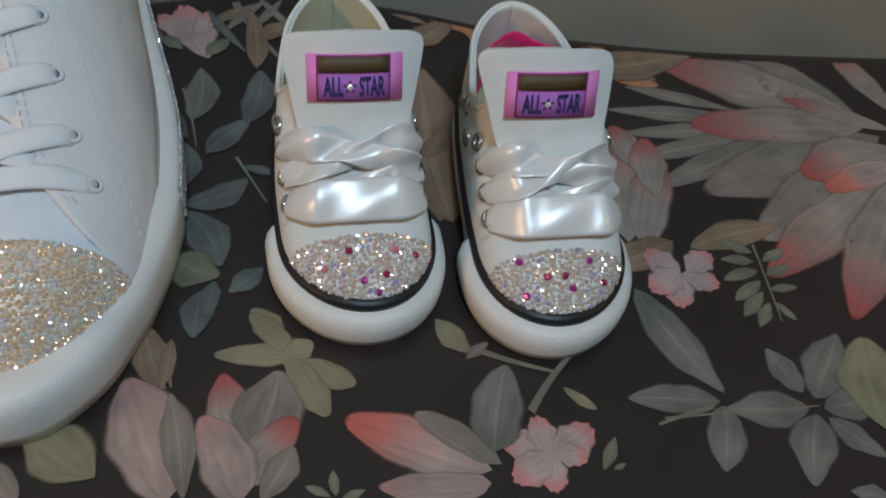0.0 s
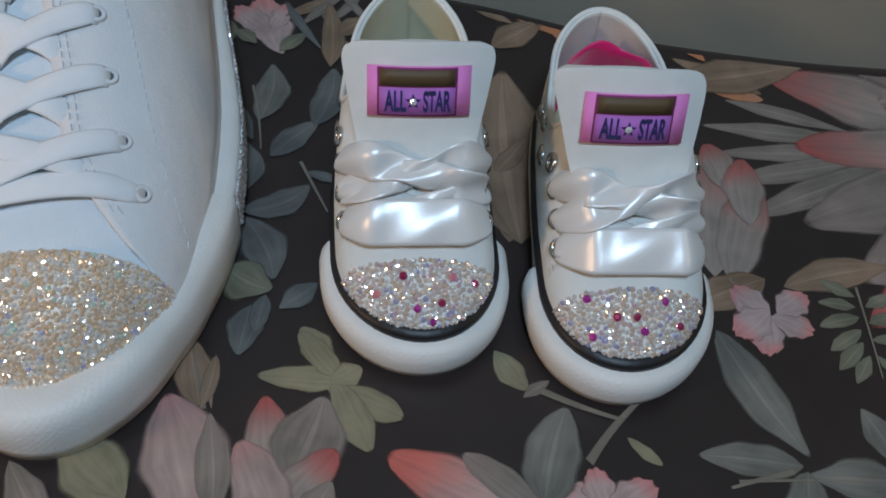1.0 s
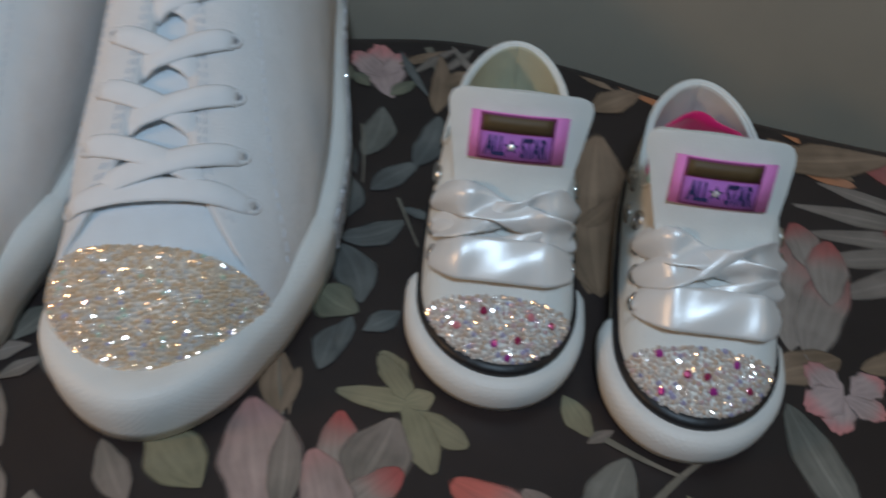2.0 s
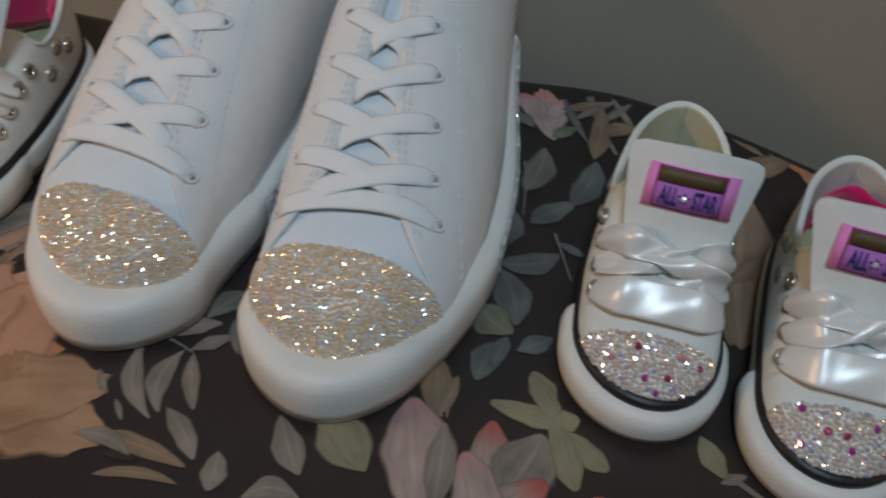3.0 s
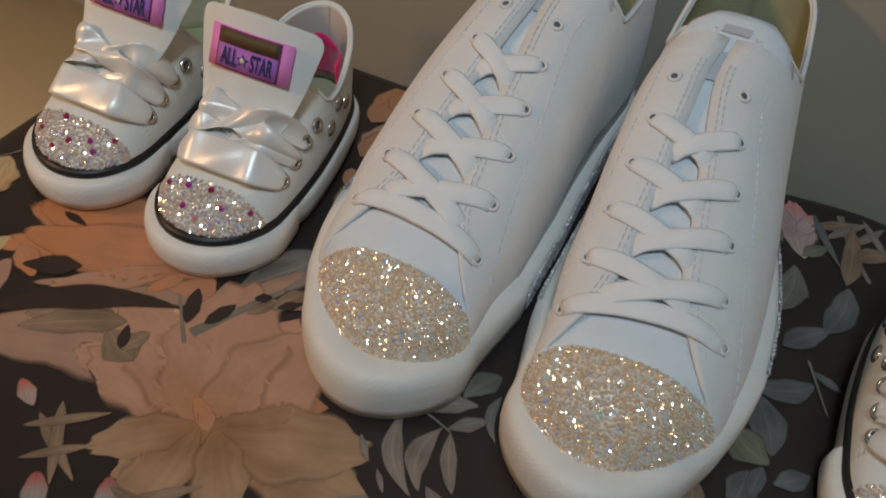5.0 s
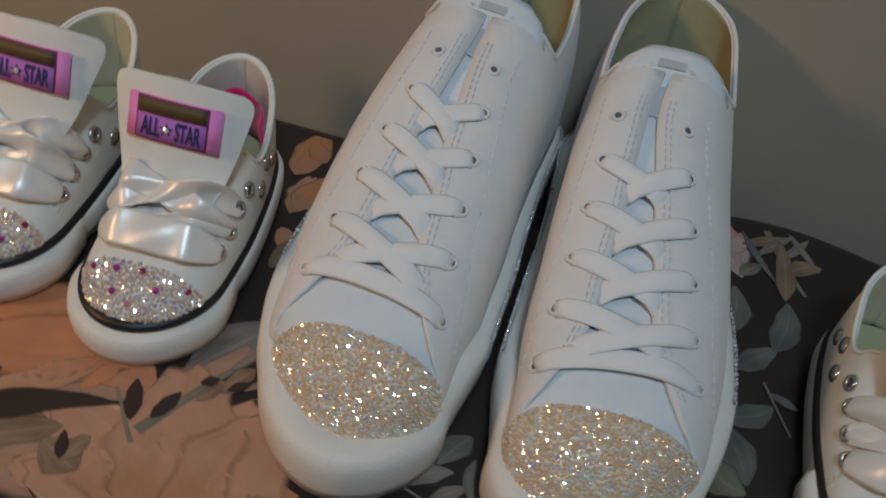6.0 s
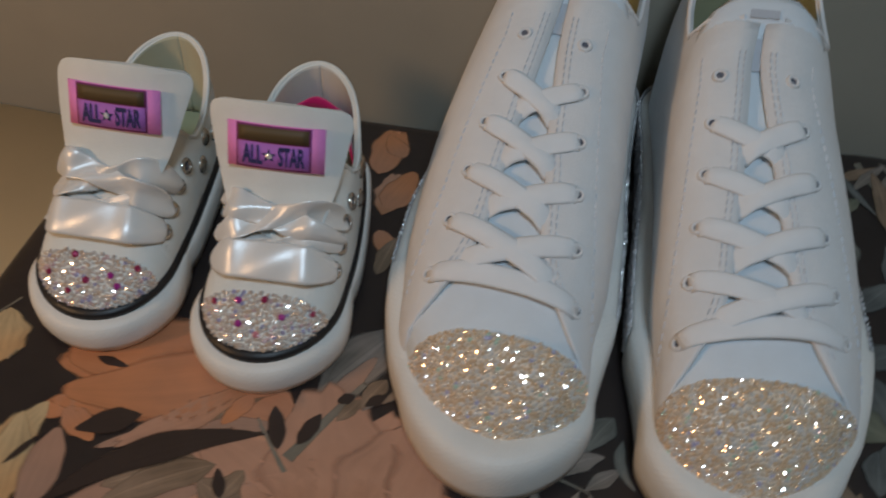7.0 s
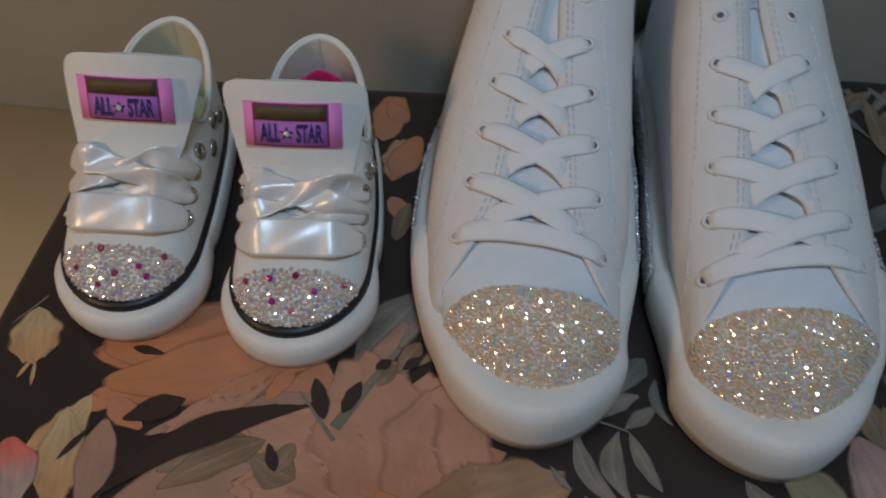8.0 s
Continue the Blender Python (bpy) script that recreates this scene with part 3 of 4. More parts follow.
def toddler_shoe(m, side, label, seed, ribbon_inside, gems_at, group, tx=0.0, tz=0.0, welt=0.0, big=1.0, heel=-0.0040):
    last = Last(side, 0.152,
                ([0, 0.025, 0.045, 0.06, 0.10, 0.13, 0.152], [0.0305, 0.0312, 0.0318, 0.0310 + welt, 0.0285 + welt, 0.0245 + welt, 0.0215 + welt]),
                ([0, 0.025, 0.045, 0.06, 0.10, 0.13, 0.152], [0.0294, 0.0300, 0.0305, 0.0305, 0.0278, 0.0230, 0.0195]),
                0.0026, 0.0175,
                ([0, 0.018, 0.03, 0.045, 0.06, 0.075, 0.095, 0.15], [0.013, 0.018, 0.0225, 0.030, 0.040, 0.052, 0.062, 0.072]),
                ([0, 0.05, 0.15], [0, 0, 0]),
                0.034, 0.028,
                ([0, 0.03, 0.08, 0.15], [-0.003, -0.001, 0.0, -0.001]))
    shoe = thing("toddler_shoe", m, label, "shoe", group)
    sole_parts(last, shoe, 0.0175, 0.050, 0.0047, stripe=(0.0167, 0.0212, 0.0012), fade=0.5 if welt else 0.12)
    toe_cap(last, shoe, 0.040, CANVAS_BABY)
    gap = curve([0.034, 0.040, 0.06, 0.075, 0.08], [0.0170, 0.0165, 0.0165, 0.0175, 0.0180])
    collar = curve([0.075, 0.085, 0.10, 0.115, 0.135, 0.152], [0.059, 0.052, 0.050, 0.053, 0.0610 + heel, 0.0665 + heel])
    quarters(last, shoe, 0.036, 0.076, 0.1490, gap, collar, CANVAS_BABY, LINING_PALE if ribbon_inside else LINING_BUFF, 0.0011)
    insole(last, shoe, 0.05, LINING)
    def tongue_at(t, x, out=0.0):
        p, n = tongue_base(t, x, out)
        return p + Vector((tx * t, 0, tz * t)), n

    bm = bmesh.new()
    grid(bm, [[tongue_at(t, u * TPATH_W(t) * (1 + (big - 1) * min(1, t / 0.6)))[0] for u in np.linspace(-1, 1, 15)] for t in np.linspace(0, 1, 34)])
    tongue = part("tongue", bm, CANVAS_BABY, shoe, "padded white tongue standing upright")
    solid(tongue, 0.0045, 1.0 if sum(f.normal.y for f in tongue.data.polygons) > 0 else -1.0)
    bev = tongue.modifiers.new("soft", "BEVEL")
    bev.width, bev.segments = 0.0020, 4
    # woven label
    c, n = tongue_at(0.710, 0.0, 0.0005)
    up = Vector((0, TPATH_Y(0.78) - TPATH_Y(0.65), TPATH_Z(0.78) - TPATH_Z(0.65))).normalized()
    rot = Matrix((Vector((1, 0, 0)), up, Vector((1, 0, 0)).cross(up))).transposed().to_4x4()
    bow = 0.0020
    tag = slab("woven_label", 0.0370, 0.0182, 0, 0.0008, PINK, shoe, label="pink woven label with lettering", bow=bow)
    tag.matrix_local = Matrix.Translation(c) @ rot @ Matrix.Diagonal((0.97 * big, 0.99 * big ** 0.5, 1, 1))
    slab("border", 0.0284, 0.0176, 0.0008, 0.0011, MAROON, tag, x=-0.0007, bow=bow)
    slab("lower_panel", 0.0272, 0.0098, 0.0011, 0.0014, PURPLE, tag, x=-0.0007, y=-0.0032, bow=bow)
    slab("upper_bar", 0.0268, 0.0058, 0.0011, 0.0015, OLIVE_BAR, tag, x=-0.0007, y=0.0052, bow=bow)
    for word, x, wide in (("ALL", -0.0085, 0.0078), ("STAR", 0.0062, 0.0100)):
        me = text_mesh(word, 0.0104, 0.0001)
        co = np.array([v.co for v in me.vertices])
        k = wide / (co[:, 0].max() - co[:, 0].min())
        for v in me.vertices:
            v.co.x *= k
            v.co.z += 0.0019 - bow * ((x + v.co.x) / 0.019) ** 2
        me.materials.append(NAVY)
        w = new("lettering", me)
        w.parent, w.location = tag, (x, -0.0034, 0)
    bm = bmesh.new()
    bm.faces.new([bm.verts.new(((0.0030 if k % 2 == 0 else 0.0013) * math.sin(math.pi * k / 5) - 0.0022, -0.0032 + (0.0030 if k % 2 == 0 else 0.0013) * math.cos(math.pi * k / 5), 0.0016)) for k in range(10)])
    part("star", bm, NAVY, tag, smooth=False)
    verts, faces = [], []
    gem(verts, faces, (-0.0022, -0.0032, 0.0017), (0, 0, 1), 0.0014, random.Random(seed), 8)
    me = bpy.data.meshes.new("star_stone")
    me.from_pydata(verts, [], faces)
    me.materials.append(STONES_SILVER)
    st = new("star_stone", me)
    st.parent = tag
    # eyelets, four a side, of bright metal
    hole = {}
    for k in range(4):
        y = 0.0435 + 0.0105 * k
        for s in (-1, 1):
            phi = last.phi_at(y, s * (0.0262 + 0.0004 * k))
            p, nn = last.at(y, phi), last.normal(y, phi)
            hole[k, s] = (p, nn)
            eyelet(shoe, p + nn * 0.0006, nn, 0.0030, 0.0012, CHROME, HOLE_SHADE)
    # satin ribbon
    def tongue_t(k):
        return (0.09, 0.25, 0.44)[k]

    def band(ka, sa, kb, sb, out, w, sd, wave=0.0005, pinch=0.30, crown=0.0008, twist=0.5, puff=0.0026, swell=0.0):
        """Ribbon from one eyelet over the tongue to another: it swells beside the eyelets and gathers at the crossing."""
        pts, ns = [], []
        pa, na = hole[ka, sa]
        pb, nb = hole[kb, sb]
        n = 37
        for j in range(n):
            f = j / (n - 1)
            t = tongue_t(ka) + (tongue_t(kb) - tongue_t(ka)) * f
            x = sa * 0.0222 + (sb - sa) * 0.0222 * f
            near = min(f, 1 - f)
            q, nn = tongue_at(t, x, out + 0.0018 + swell * math.sin(math.pi * f) + puff * math.exp(-((near - 0.17) / 0.09) ** 2))
            e = min(1.0, near * 5.5)
            e = e * e * (3 - 2 * e)
            hp, hn = (pa, na) if f < 0.5 else (pb, nb)
            pts.append((hp + hn * 0.0010).lerp(q, e))
            ns.append(hn.lerp(nn, e))
        ws = [w * (0.50 + 0.50 * min(1, 6.5 * min(j, n - 1 - j) / (n - 1))) * (1 - pinch * math.sin(math.pi * j / (n - 1)) ** 2) for j in range(n)]
        solid(part("ribbon", strip(pts, ns, ws, crown, 13, wave, sd, twist), SATIN, shoe, "white satin ribbon lace"), 0.0003, 1.0)

    band(0, side, 1, -side, 0.0000, 0.0105, seed + 1, 0.0006, 0.35, puff=0.0006)
    band(0, -side, 1, side, 0.0010, 0.0105, seed + 2, 0.0006, 0.35, puff=0.0006)
    band(1, side, 2, -side, 0.0012, 0.0150, seed + 3, 0.0014, 0.34)
    band(1, -side, 2, side, 0.0024, 0.0150, seed + 4, 0.0014, 0.34)
    band(0, -1, 0, 1, 0.0036, 0.0165, seed, 0.0004, 0.0, 0.0008, 0.0, 0.0016, 0.0012)
    # stones
    spots = cap_spots(last, 0.0248, 0.00178, seed, 0.0008, 1.50, 0.0)
    stones("rhinestone_crust", spots, 0.00118, STONES_CLEAR, shoe, seed, "clear and pink rhinestones on the toe")
    colours = (RASPBERRY, FUCHSIA, ROSE)
    for j, (gx, gy, kind) in enumerate(gems_at):
        gy = 0.0072 + (gy - 0.0125) * 0.98
        phi = last.phi_at(gy, gx)
        p, nn = last.at(gy, phi), last.normal(gy, phi)
        verts, faces = [], []
        gem(verts, faces, p + nn * 0.0004, nn, 0.0017, random.Random(seed + j), 8)
        me = bpy.data.meshes.new("coloured_rhinestone")
        me.from_pydata(verts, [], faces)
        me.materials.append(colours[kind])
        o = new("coloured_rhinestone", me)
        o.parent = shoe
    # silver studs on the outer heel side
    for s in (-1, 1):
        for y, z in ((0.090, 0.035), (0.101, 0.043), (0.113, 0.036)):
            phi = s * last.phi_cut(y, z)
            p, nn = last.at(y, phi), last.normal(y, phi)
            bm = bmesh.new()
            bmesh.ops.create_uvsphere(bm, u_segments=14, v_segments=8, radius=0.0046)
            q = nn.to_track_quat("Z", "Y")
            for v in bm.verts:
                v.co = p + q @ Vector((v.co.x, v.co.y, v.co.z * 0.45))
            part("stud", bm, CHROME, shoe, "domed silver stud")
    if ribbon_inside:
        bm = bmesh.new()
        rows = []
        for k in range(30):
            a = math.pi * k / 29
            rows.append([Vector(((0.0215 - 0.0006 * j) * math.cos(a), 0.116 + (0.026 - 0.0008 * j) * math.sin(a), 0.026 + 0.0046 * j + 0.0015 * math.sin(5 * a + j))) for j in range(7)])
        grid(bm, rows)
        solid(part("heel_ribbon", bm, SATIN_PINK, shoe, "hot pink satin ribbon inside the heel"), 0.001)
    return shoe


# ---- the setting ----
def wall_slab(name, a, b, z0, z1, thick, material, label):
    """A wall from plan point a to b; its thickness lies to the left of that way."""
    a, b = Vector((*a, 0)), Vector((*b, 0))
    d = (b - a).normalized()
    o = Vector((-d.y, d.x, 0)) * thick
    bm = bmesh.new()
    v = [bm.verts.new(p + Vector((0, 0, z))) for z in (z0, z1) for p in (a, b, b + o, a + o)]
    for q in ((0, 3, 2, 1), (4, 5, 6, 7), (0, 1, 5, 4), (1, 2, 6, 5), (2, 3, 7, 6), (3, 0, 4, 7)):
        bm.faces.new([v[k] for k in q])
    return tagged(new(name, mesh_of(name, bm, material, False)), label, "wall", kind="structure")


TURN_BOX = 14.3
BOX = pose(-0.452, 0.335, 0, 0, 0, TURN_BOX)


def room():
    c, s = math.cos(radians(TURN_BOX)), math.sin(radians(TURN_BOX))
    o = Vector((0, 0.517))

    def pt(u, v):
        return (o.x + u * c - v * s, o.y + u * s + v * c)

    wall_slab("wall_north", pt(-1.7, 0), pt(1.7, 0), -0.75, 1.7, 0.1, WALL, "cream painted wall behind the shoes")
    wall_slab("wall_east", pt(1.7, 0), pt(1.7, -3), -0.75, 1.7, 0.1, WALL, "plain cream painted side wall")
    wall_slab("wall_south", pt(1.7, -3), pt(-1.7, -3), -0.75, 1.7, 0.1, WALL, "plain cream painted wall")
    wall_slab("wall_west", pt(-1.7, -3), pt(-1.7, 0), -0.75, 1.7, 0.1, WALL, "plain cream painted side wall")
    for name, z, mt in (("floor", -0.80, CREAM), ("ceiling", 1.7, WALL)):
        bm = bmesh.new()
        v = [bm.verts.new((*pt(u, w), zz)) for zz in (z, z + 0.05) for u, w in ((-1.8, -3.1), (1.8, -3.1), (1.8, 0.1), (-1.8, 0.1))]
        for q in ((0, 3, 2, 1), (4, 5, 6, 7), (0, 1, 5, 4), (1, 2, 6, 5), (2, 3, 7, 6), (3, 0, 4, 7)):
            bm.faces.new([v[k] for k in q])
        tagged(new(name, mesh_of(name, bm, mt, False)), "plain cream " + name + " of the room", name, kind="structure")
    # the cream top on which the covered box stands
    bm = bmesh.new()
    v = [bm.verts.new((*pt(u, w), z)) for z in (-0.118, -0.088) for u, w in ((-1.5, -0.75), (1.5, -0.75), (1.5, -0.010), (-1.5, -0.010))]
    for q in ((0, 3, 2, 1), (4, 5, 6, 7), (0, 1, 5, 4), (1, 2, 6, 5), (2, 3, 7, 6), (3, 0, 4, 7)):
        bm.faces.new([v[k] for k in q])
    bmesh.ops.bevel(bm, geom=bm.edges[:], offset=0.002, segments=2, affect="EDGES")
    top = thing("cream_cabinet", Matrix.Identity(4), "cream laminate cabinet top against the wall", "cabinet")
    part("top", bm, CREAM, top)
    bm = bmesh.new()
    v = [bm.verts.new((*pt(u, w), z)) for z in (-0.75, -0.118) for u, w in ((-1.45, -0.72), (1.45, -0.72), (1.45, -0.016), (-1.45, -0.016))]
    for q in ((0, 3, 2, 1), (4, 5, 6, 7), (0, 1, 5, 4), (1, 2, 6, 5), (2, 3, 7, 6), (3, 0, 4, 7)):
        bm.faces.new([v[k] for k in q])
    part("body", bm, CREAM, top)


room()
BULGE = curve([-0.03, 0.10, 0.22, 0.34, 0.40, 0.46, 0.55, 0.66, 0.9], [0.002, 0.008, 0.018, 0.046, 0.056, 0.047, 0.022, 0.009, 0.004])
BOX_LONG, BOX_DEEP, BOX_HIGH = 0.98, 0.48, 0.088


def cover_height(u, v):
    """The cover's slow unevenness."""
    return 0.0006 * noise.noise(Vector((u * 9, v * 9, 0.3))) + 0.0004 * noise.noise(Vector((u * 26, v * 22, 1.7)))


def box_point(u, v, lift=0.0):
    """A point on the cover's top: u along the back edge from the left corner, v in front of it (negative towards the viewer)."""
    return Vector((u, v, cover_height(u, v) - 0.0012 + lift))


def covered_box():
    ob = thing("covered_box", BOX, "low box covered in dark glossy floral paper", "box")
    bm = bmesh.new()
    us = np.linspace(-0.028, BOX_LONG, 94)
    r = 0.012
    rows = []
    for u in us:
        b = BULGE(u)
        row = [Vector((u, b, -BOX_HIGH)), Vector((u, b, -0.03))]
        row += [Vector((u, b - r + r * math.cos(a), -r + r * math.sin(a) - 0.0012)) for a in np.linspace(0, math.pi / 2, 5)]
        for k in range(1, 60):
            row.append(box_point(u, (b - r) + (-BOX_DEEP + r - b + r) * k / 60))
        row += [Vector((u, -BOX_DEEP + r - r * math.sin(a), -r + r * math.cos(a) - 0.0012)) for a in np.linspace(0, math.pi / 2, 5)]
        row.append(Vector((u, -BOX_DEEP, -BOX_HIGH)))
        rows.append(row)
    # rounded ends
    def end(row, sgn):
        out = []
        for a in (0.35, 0.8, 1.2, math.pi / 2):
            out.append([Vector((p.x + sgn * r * math.sin(a), p.y, p.z - (r - r * math.cos(a)) if p.z > -0.02 else p.z)) for p in row])
        out.append([Vector((p.x + sgn * r, p.y, -BOX_HIGH)) for p in row])
        return out
    rows = end(rows[0], -1)[::-1] + rows + end(rows[-1], 1)
    grid(bm, rows)
    part("paper_cover", bm, PAPER, ob, "dark charcoal-brown wrapping paper with printed flowers")
    return ob


PAPER = mat("charcoal_paper", (0.029, 0.0215, 0.0205), 0.34, vary=0.25, scale=30, bump=0.30, bump_scale=28, dist=0.003)
cover = covered_box()

PAIR_A, PAIR_B = "toddler pair with plum labels", "toddler pair beside the adult shoes"
adult_shoe(pose(-0.0856, 0.2023, 0, 0, 0, 22), 1, "white canvas adult shoe with champagne rhinestone toe", 11, first=0.0685)
adult_shoe(pose(-0.2060, 0.1731, 0, 0, 0, 10), -1, "white canvas adult shoe with rhinestone toe, loosely laced", 21, 0.10, 0.0425, 0.004, broad=0.0022)
G3 = [(-0.0160, 0.0210, 2), (-0.0063, 0.0253, 0), (0.0196, 0.0247, 0), (0.0068, 0.0170, 0), (-0.0020, 0.0154, 1), (0.0032, 0.0117, 1), (0.0114, 0.0251, 2)]
G4 = [(-0.0174, 0.0284, 1), (-0.0069, 0.0217, 0), (0.0004, 0.0215, 0), (0.0105, 0.0267, 1), (0.0168, 0.0202, 0), (0.0033, 0.0173, 1), (-0.0147, 0.0168, 1)]
G2 = [(-0.0092, 0.0269, 1), (0.0019, 0.0280, 0), (0.0221, 0.0279, 0), (-0.0070, 0.0183, 1), (0.0014, 0.0151, 2), (0.0105, 0.0226, 1), (-0.0201, 0.0275, 0)]
G1 = [(-0.0066, 0.0286, 0), (-0.0177, 0.0222, 0), (0.0002, 0.0193, 0), (0.0105, 0.0227, 1), (0.0206, 0.0290, 0), (0.0138, 0.0196, 1), (-0.0072, 0.0150, 0)]
toddler_shoe(pose(0.0168, 0.2648, 0, 0, 0, 17), -1, "white toddler shoe with satin ribbon and pink label", 31, False, G3, PAIR_B, 0.0008)
toddler_shoe(pose(0.0963, 0.2748, 0, 0, 0, 16), 1, "white toddler shoe with pink ribbon tucked in the heel", 41, True, G4, PAIR_B, -0.0088, 0.001)
toddler_shoe(pose(-0.3012, 0.1765, 0, 0, 0, 19.5), 1, "white toddler shoe, satin laces, pink ribbon in the heel", 51, True, G2, PAIR_A, -0.0010, 0.0045, 0.003, 1.15, 0.001)
toddler_shoe(pose(-0.3826, 0.1595, 0, 0, 0, 17.5), -1, "white toddler shoe with satin laces and olive insole", 61, False, G1, PAIR_A, 0.0095, 0.0075, 0.003, 1.13, 0.001)


# ---- the paper's printed flowers and leaves ----
def print_ink(name, base, tip, at=0.7, soft=0.28, vein=0.40, rough=0.36, rib=0.0):
    """Printed ink: the colour turns from base to tip along the petal, with veins and a painterly grain."""
    m = bpy.data.materials.new(name)
    m.use_nodes = True
    nt = m.node_tree
    b = nt.nodes["Principled BSDF"]
    b.inputs["Roughness"].default_value = rough
    uv, sep, co = nt.nodes.new("ShaderNodeUVMap"), nt.nodes.new("ShaderNodeSeparateXYZ"), nt.nodes.new("ShaderNodeTexCoord")
    nt.links.new(uv.outputs[0], sep.inputs[0])
    nz = nt.nodes.new("ShaderNodeTexNoise")
    nz.inputs["Scale"].default_value, nz.inputs["Detail"].default_value = 55, 5
    nt.links.new(co.outputs["Object"], nz.inputs["Vector"])
    wob = nt.nodes.new("ShaderNodeMath")
    wob.operation, wob.inputs[1].default_value, wob.inputs[2].default_value = "MULTIPLY_ADD", 0.5, -0.25
    nt.links.new(nz.outputs["Fac"], wob.inputs[0])
    along = nt.nodes.new("ShaderNodeMath")
    along.operation = "ADD"
    nt.links.new(sep.outputs["X"], along.inputs[0])
    nt.links.new(wob.outputs[0], along.inputs[1])
    step = nt.nodes.new("ShaderNodeMapRange")
    step.interpolation_type = "SMOOTHSTEP"
    step.inputs["From Min"].default_value, step.inputs["From Max"].default_value = at - soft, at + soft
    nt.links.new(along.outputs[0], step.inputs["Value"])
    mix = nt.nodes.new("ShaderNodeMix")
    mix.data_type = "RGBA"
    mix.inputs["A"].default_value, mix.inputs["B"].default_value = (*base, 1), (*tip, 1)
    nt.links.new(step.outputs[0], mix.inputs["Factor"])
    # veins fan out from the base
    comb = nt.nodes.new("ShaderNodeCombineXYZ")
    nt.links.new(sep.outputs["Y"], comb.inputs["X"])
    k = nt.nodes.new("ShaderNodeMath")
    k.operation, k.inputs[1].default_value = "MULTIPLY", 0.15
    nt.links.new(along.outputs[0], k.inputs[0])
    nt.links.new(k.outputs[0], comb.inputs["Y"])
    wv = nt.nodes.new("ShaderNodeTexNoise")
    wv.inputs["Scale"].default_value, wv.inputs["Detail"].default_value = 9, 3
    nt.links.new(comb.outputs[0], wv.inputs["Vector"])
    add = nt.nodes.new("ShaderNodeMath")
    add.operation = "ADD"
    nt.links.new(wv.outputs["Fac"], add.inputs[0])
    nt.links.new(nz.outputs["Fac"], add.inputs[1])
    span = nt.nodes.new("ShaderNodeMapRange")
    span.inputs["From Min"].default_value, span.inputs["From Max"].default_value = 0.6, 1.4
    span.inputs["To Min"].default_value, span.inputs["To Max"].default_value = 1 - vein, 1 + vein
    nt.links.new(add.outputs[0], span.inputs["Value"])
    if rib:
        off, ab, line, both = (nt.nodes.new("ShaderNodeMath") for _ in range(4))
        off.operation, off.inputs[1].default_value = "SUBTRACT", 0.5
        ab.operation = "ABSOLUTE"
        line.operation, line.inputs[1].default_value = "LESS_THAN", 0.035
        both.operation, both.inputs[1].default_value = "MULTIPLY_ADD", rib
        nt.links.new(sep.outputs["Y"], off.inputs[0])
        nt.links.new(off.outputs[0], ab.inputs[0])
        nt.links.new(ab.outputs[0], line.inputs[0])
        nt.links.new(line.outputs[0], both.inputs[0])
        nt.links.new(span.outputs[0], both.inputs[2])
        span = both
    sc = nt.nodes.new("ShaderNodeVectorMath")
    sc.operation = "SCALE"
    nt.links.new(mix.outputs["Result"], sc.inputs[0])
    nt.links.new(span.outputs[0], sc.inputs["Scale"])
    nt.links.new(sc.outputs[0], b.inputs["Base Color"])
    # soft printed edge, and the paper's own creasing
    c0, c1, c2, c3 = (nt.nodes.new("ShaderNodeMath") for _ in range(4))
    c0.operation, c0.inputs[1].default_value = "SUBTRACT", 0.5
    c1.operation = "ABSOLUTE"
    c2.operation, c2.inputs[1].default_value, c2.inputs[2].default_value = "MULTIPLY_ADD", 2.0, -0.10
    c3.operation, c3.inputs[1].default_value = "MULTIPLY_ADD", 0.2
    nt.links.new(sep.outputs["Y"], c0.inputs[0])
    nt.links.new(c0.outputs[0], c1.inputs[0])
    nt.links.new(c1.outputs[0], c2.inputs[0])
    nt.links.new(nz.outputs["Fac"], c3.inputs[0])
    nt.links.new(c2.outputs[0], c3.inputs[2])
    side, end, both = nt.nodes.new("ShaderNodeMapRange"), nt.nodes.new("ShaderNodeMapRange"), nt.nodes.new("ShaderNodeMath")
    for node, link, a0, a1 in ((side, c3.outputs[0], 0.74, 0.99), (end, sep.outputs["X"], 0.94, 0.99)):
        node.interpolation_type = "SMOOTHSTEP"
        node.inputs["From Min"].default_value, node.inputs["From Max"].default_value = a0, a1
        node.inputs["To Min"].default_value, node.inputs["To Max"].default_value = 1.0, 0.0
        nt.links.new(link, node.inputs["Value"])
    both.operation = "MULTIPLY"
    nt.links.new(side.outputs[0], both.inputs[0])
    nt.links.new(end.outputs[0], both.inputs[1])
    nt.links.new(both.outputs[0], b.inputs["Alpha"])
    rel, bn = nt.nodes.new("ShaderNodeTexNoise"), nt.nodes.new("ShaderNodeBump")
    rel.inputs["Scale"].default_value, rel.inputs["Detail"].default_value = 28, 4
    bn.inputs["Strength"].default_value, bn.inputs["Distance"].default_value = 0.30, 0.003
    nt.links.new(co.outputs["Object"], rel.inputs["Vector"])
    nt.links.new(rel.outputs["Fac"], bn.inputs["Height"])
    nt.links.new(bn.outputs["Normal"], b.inputs["Normal"])
    return m


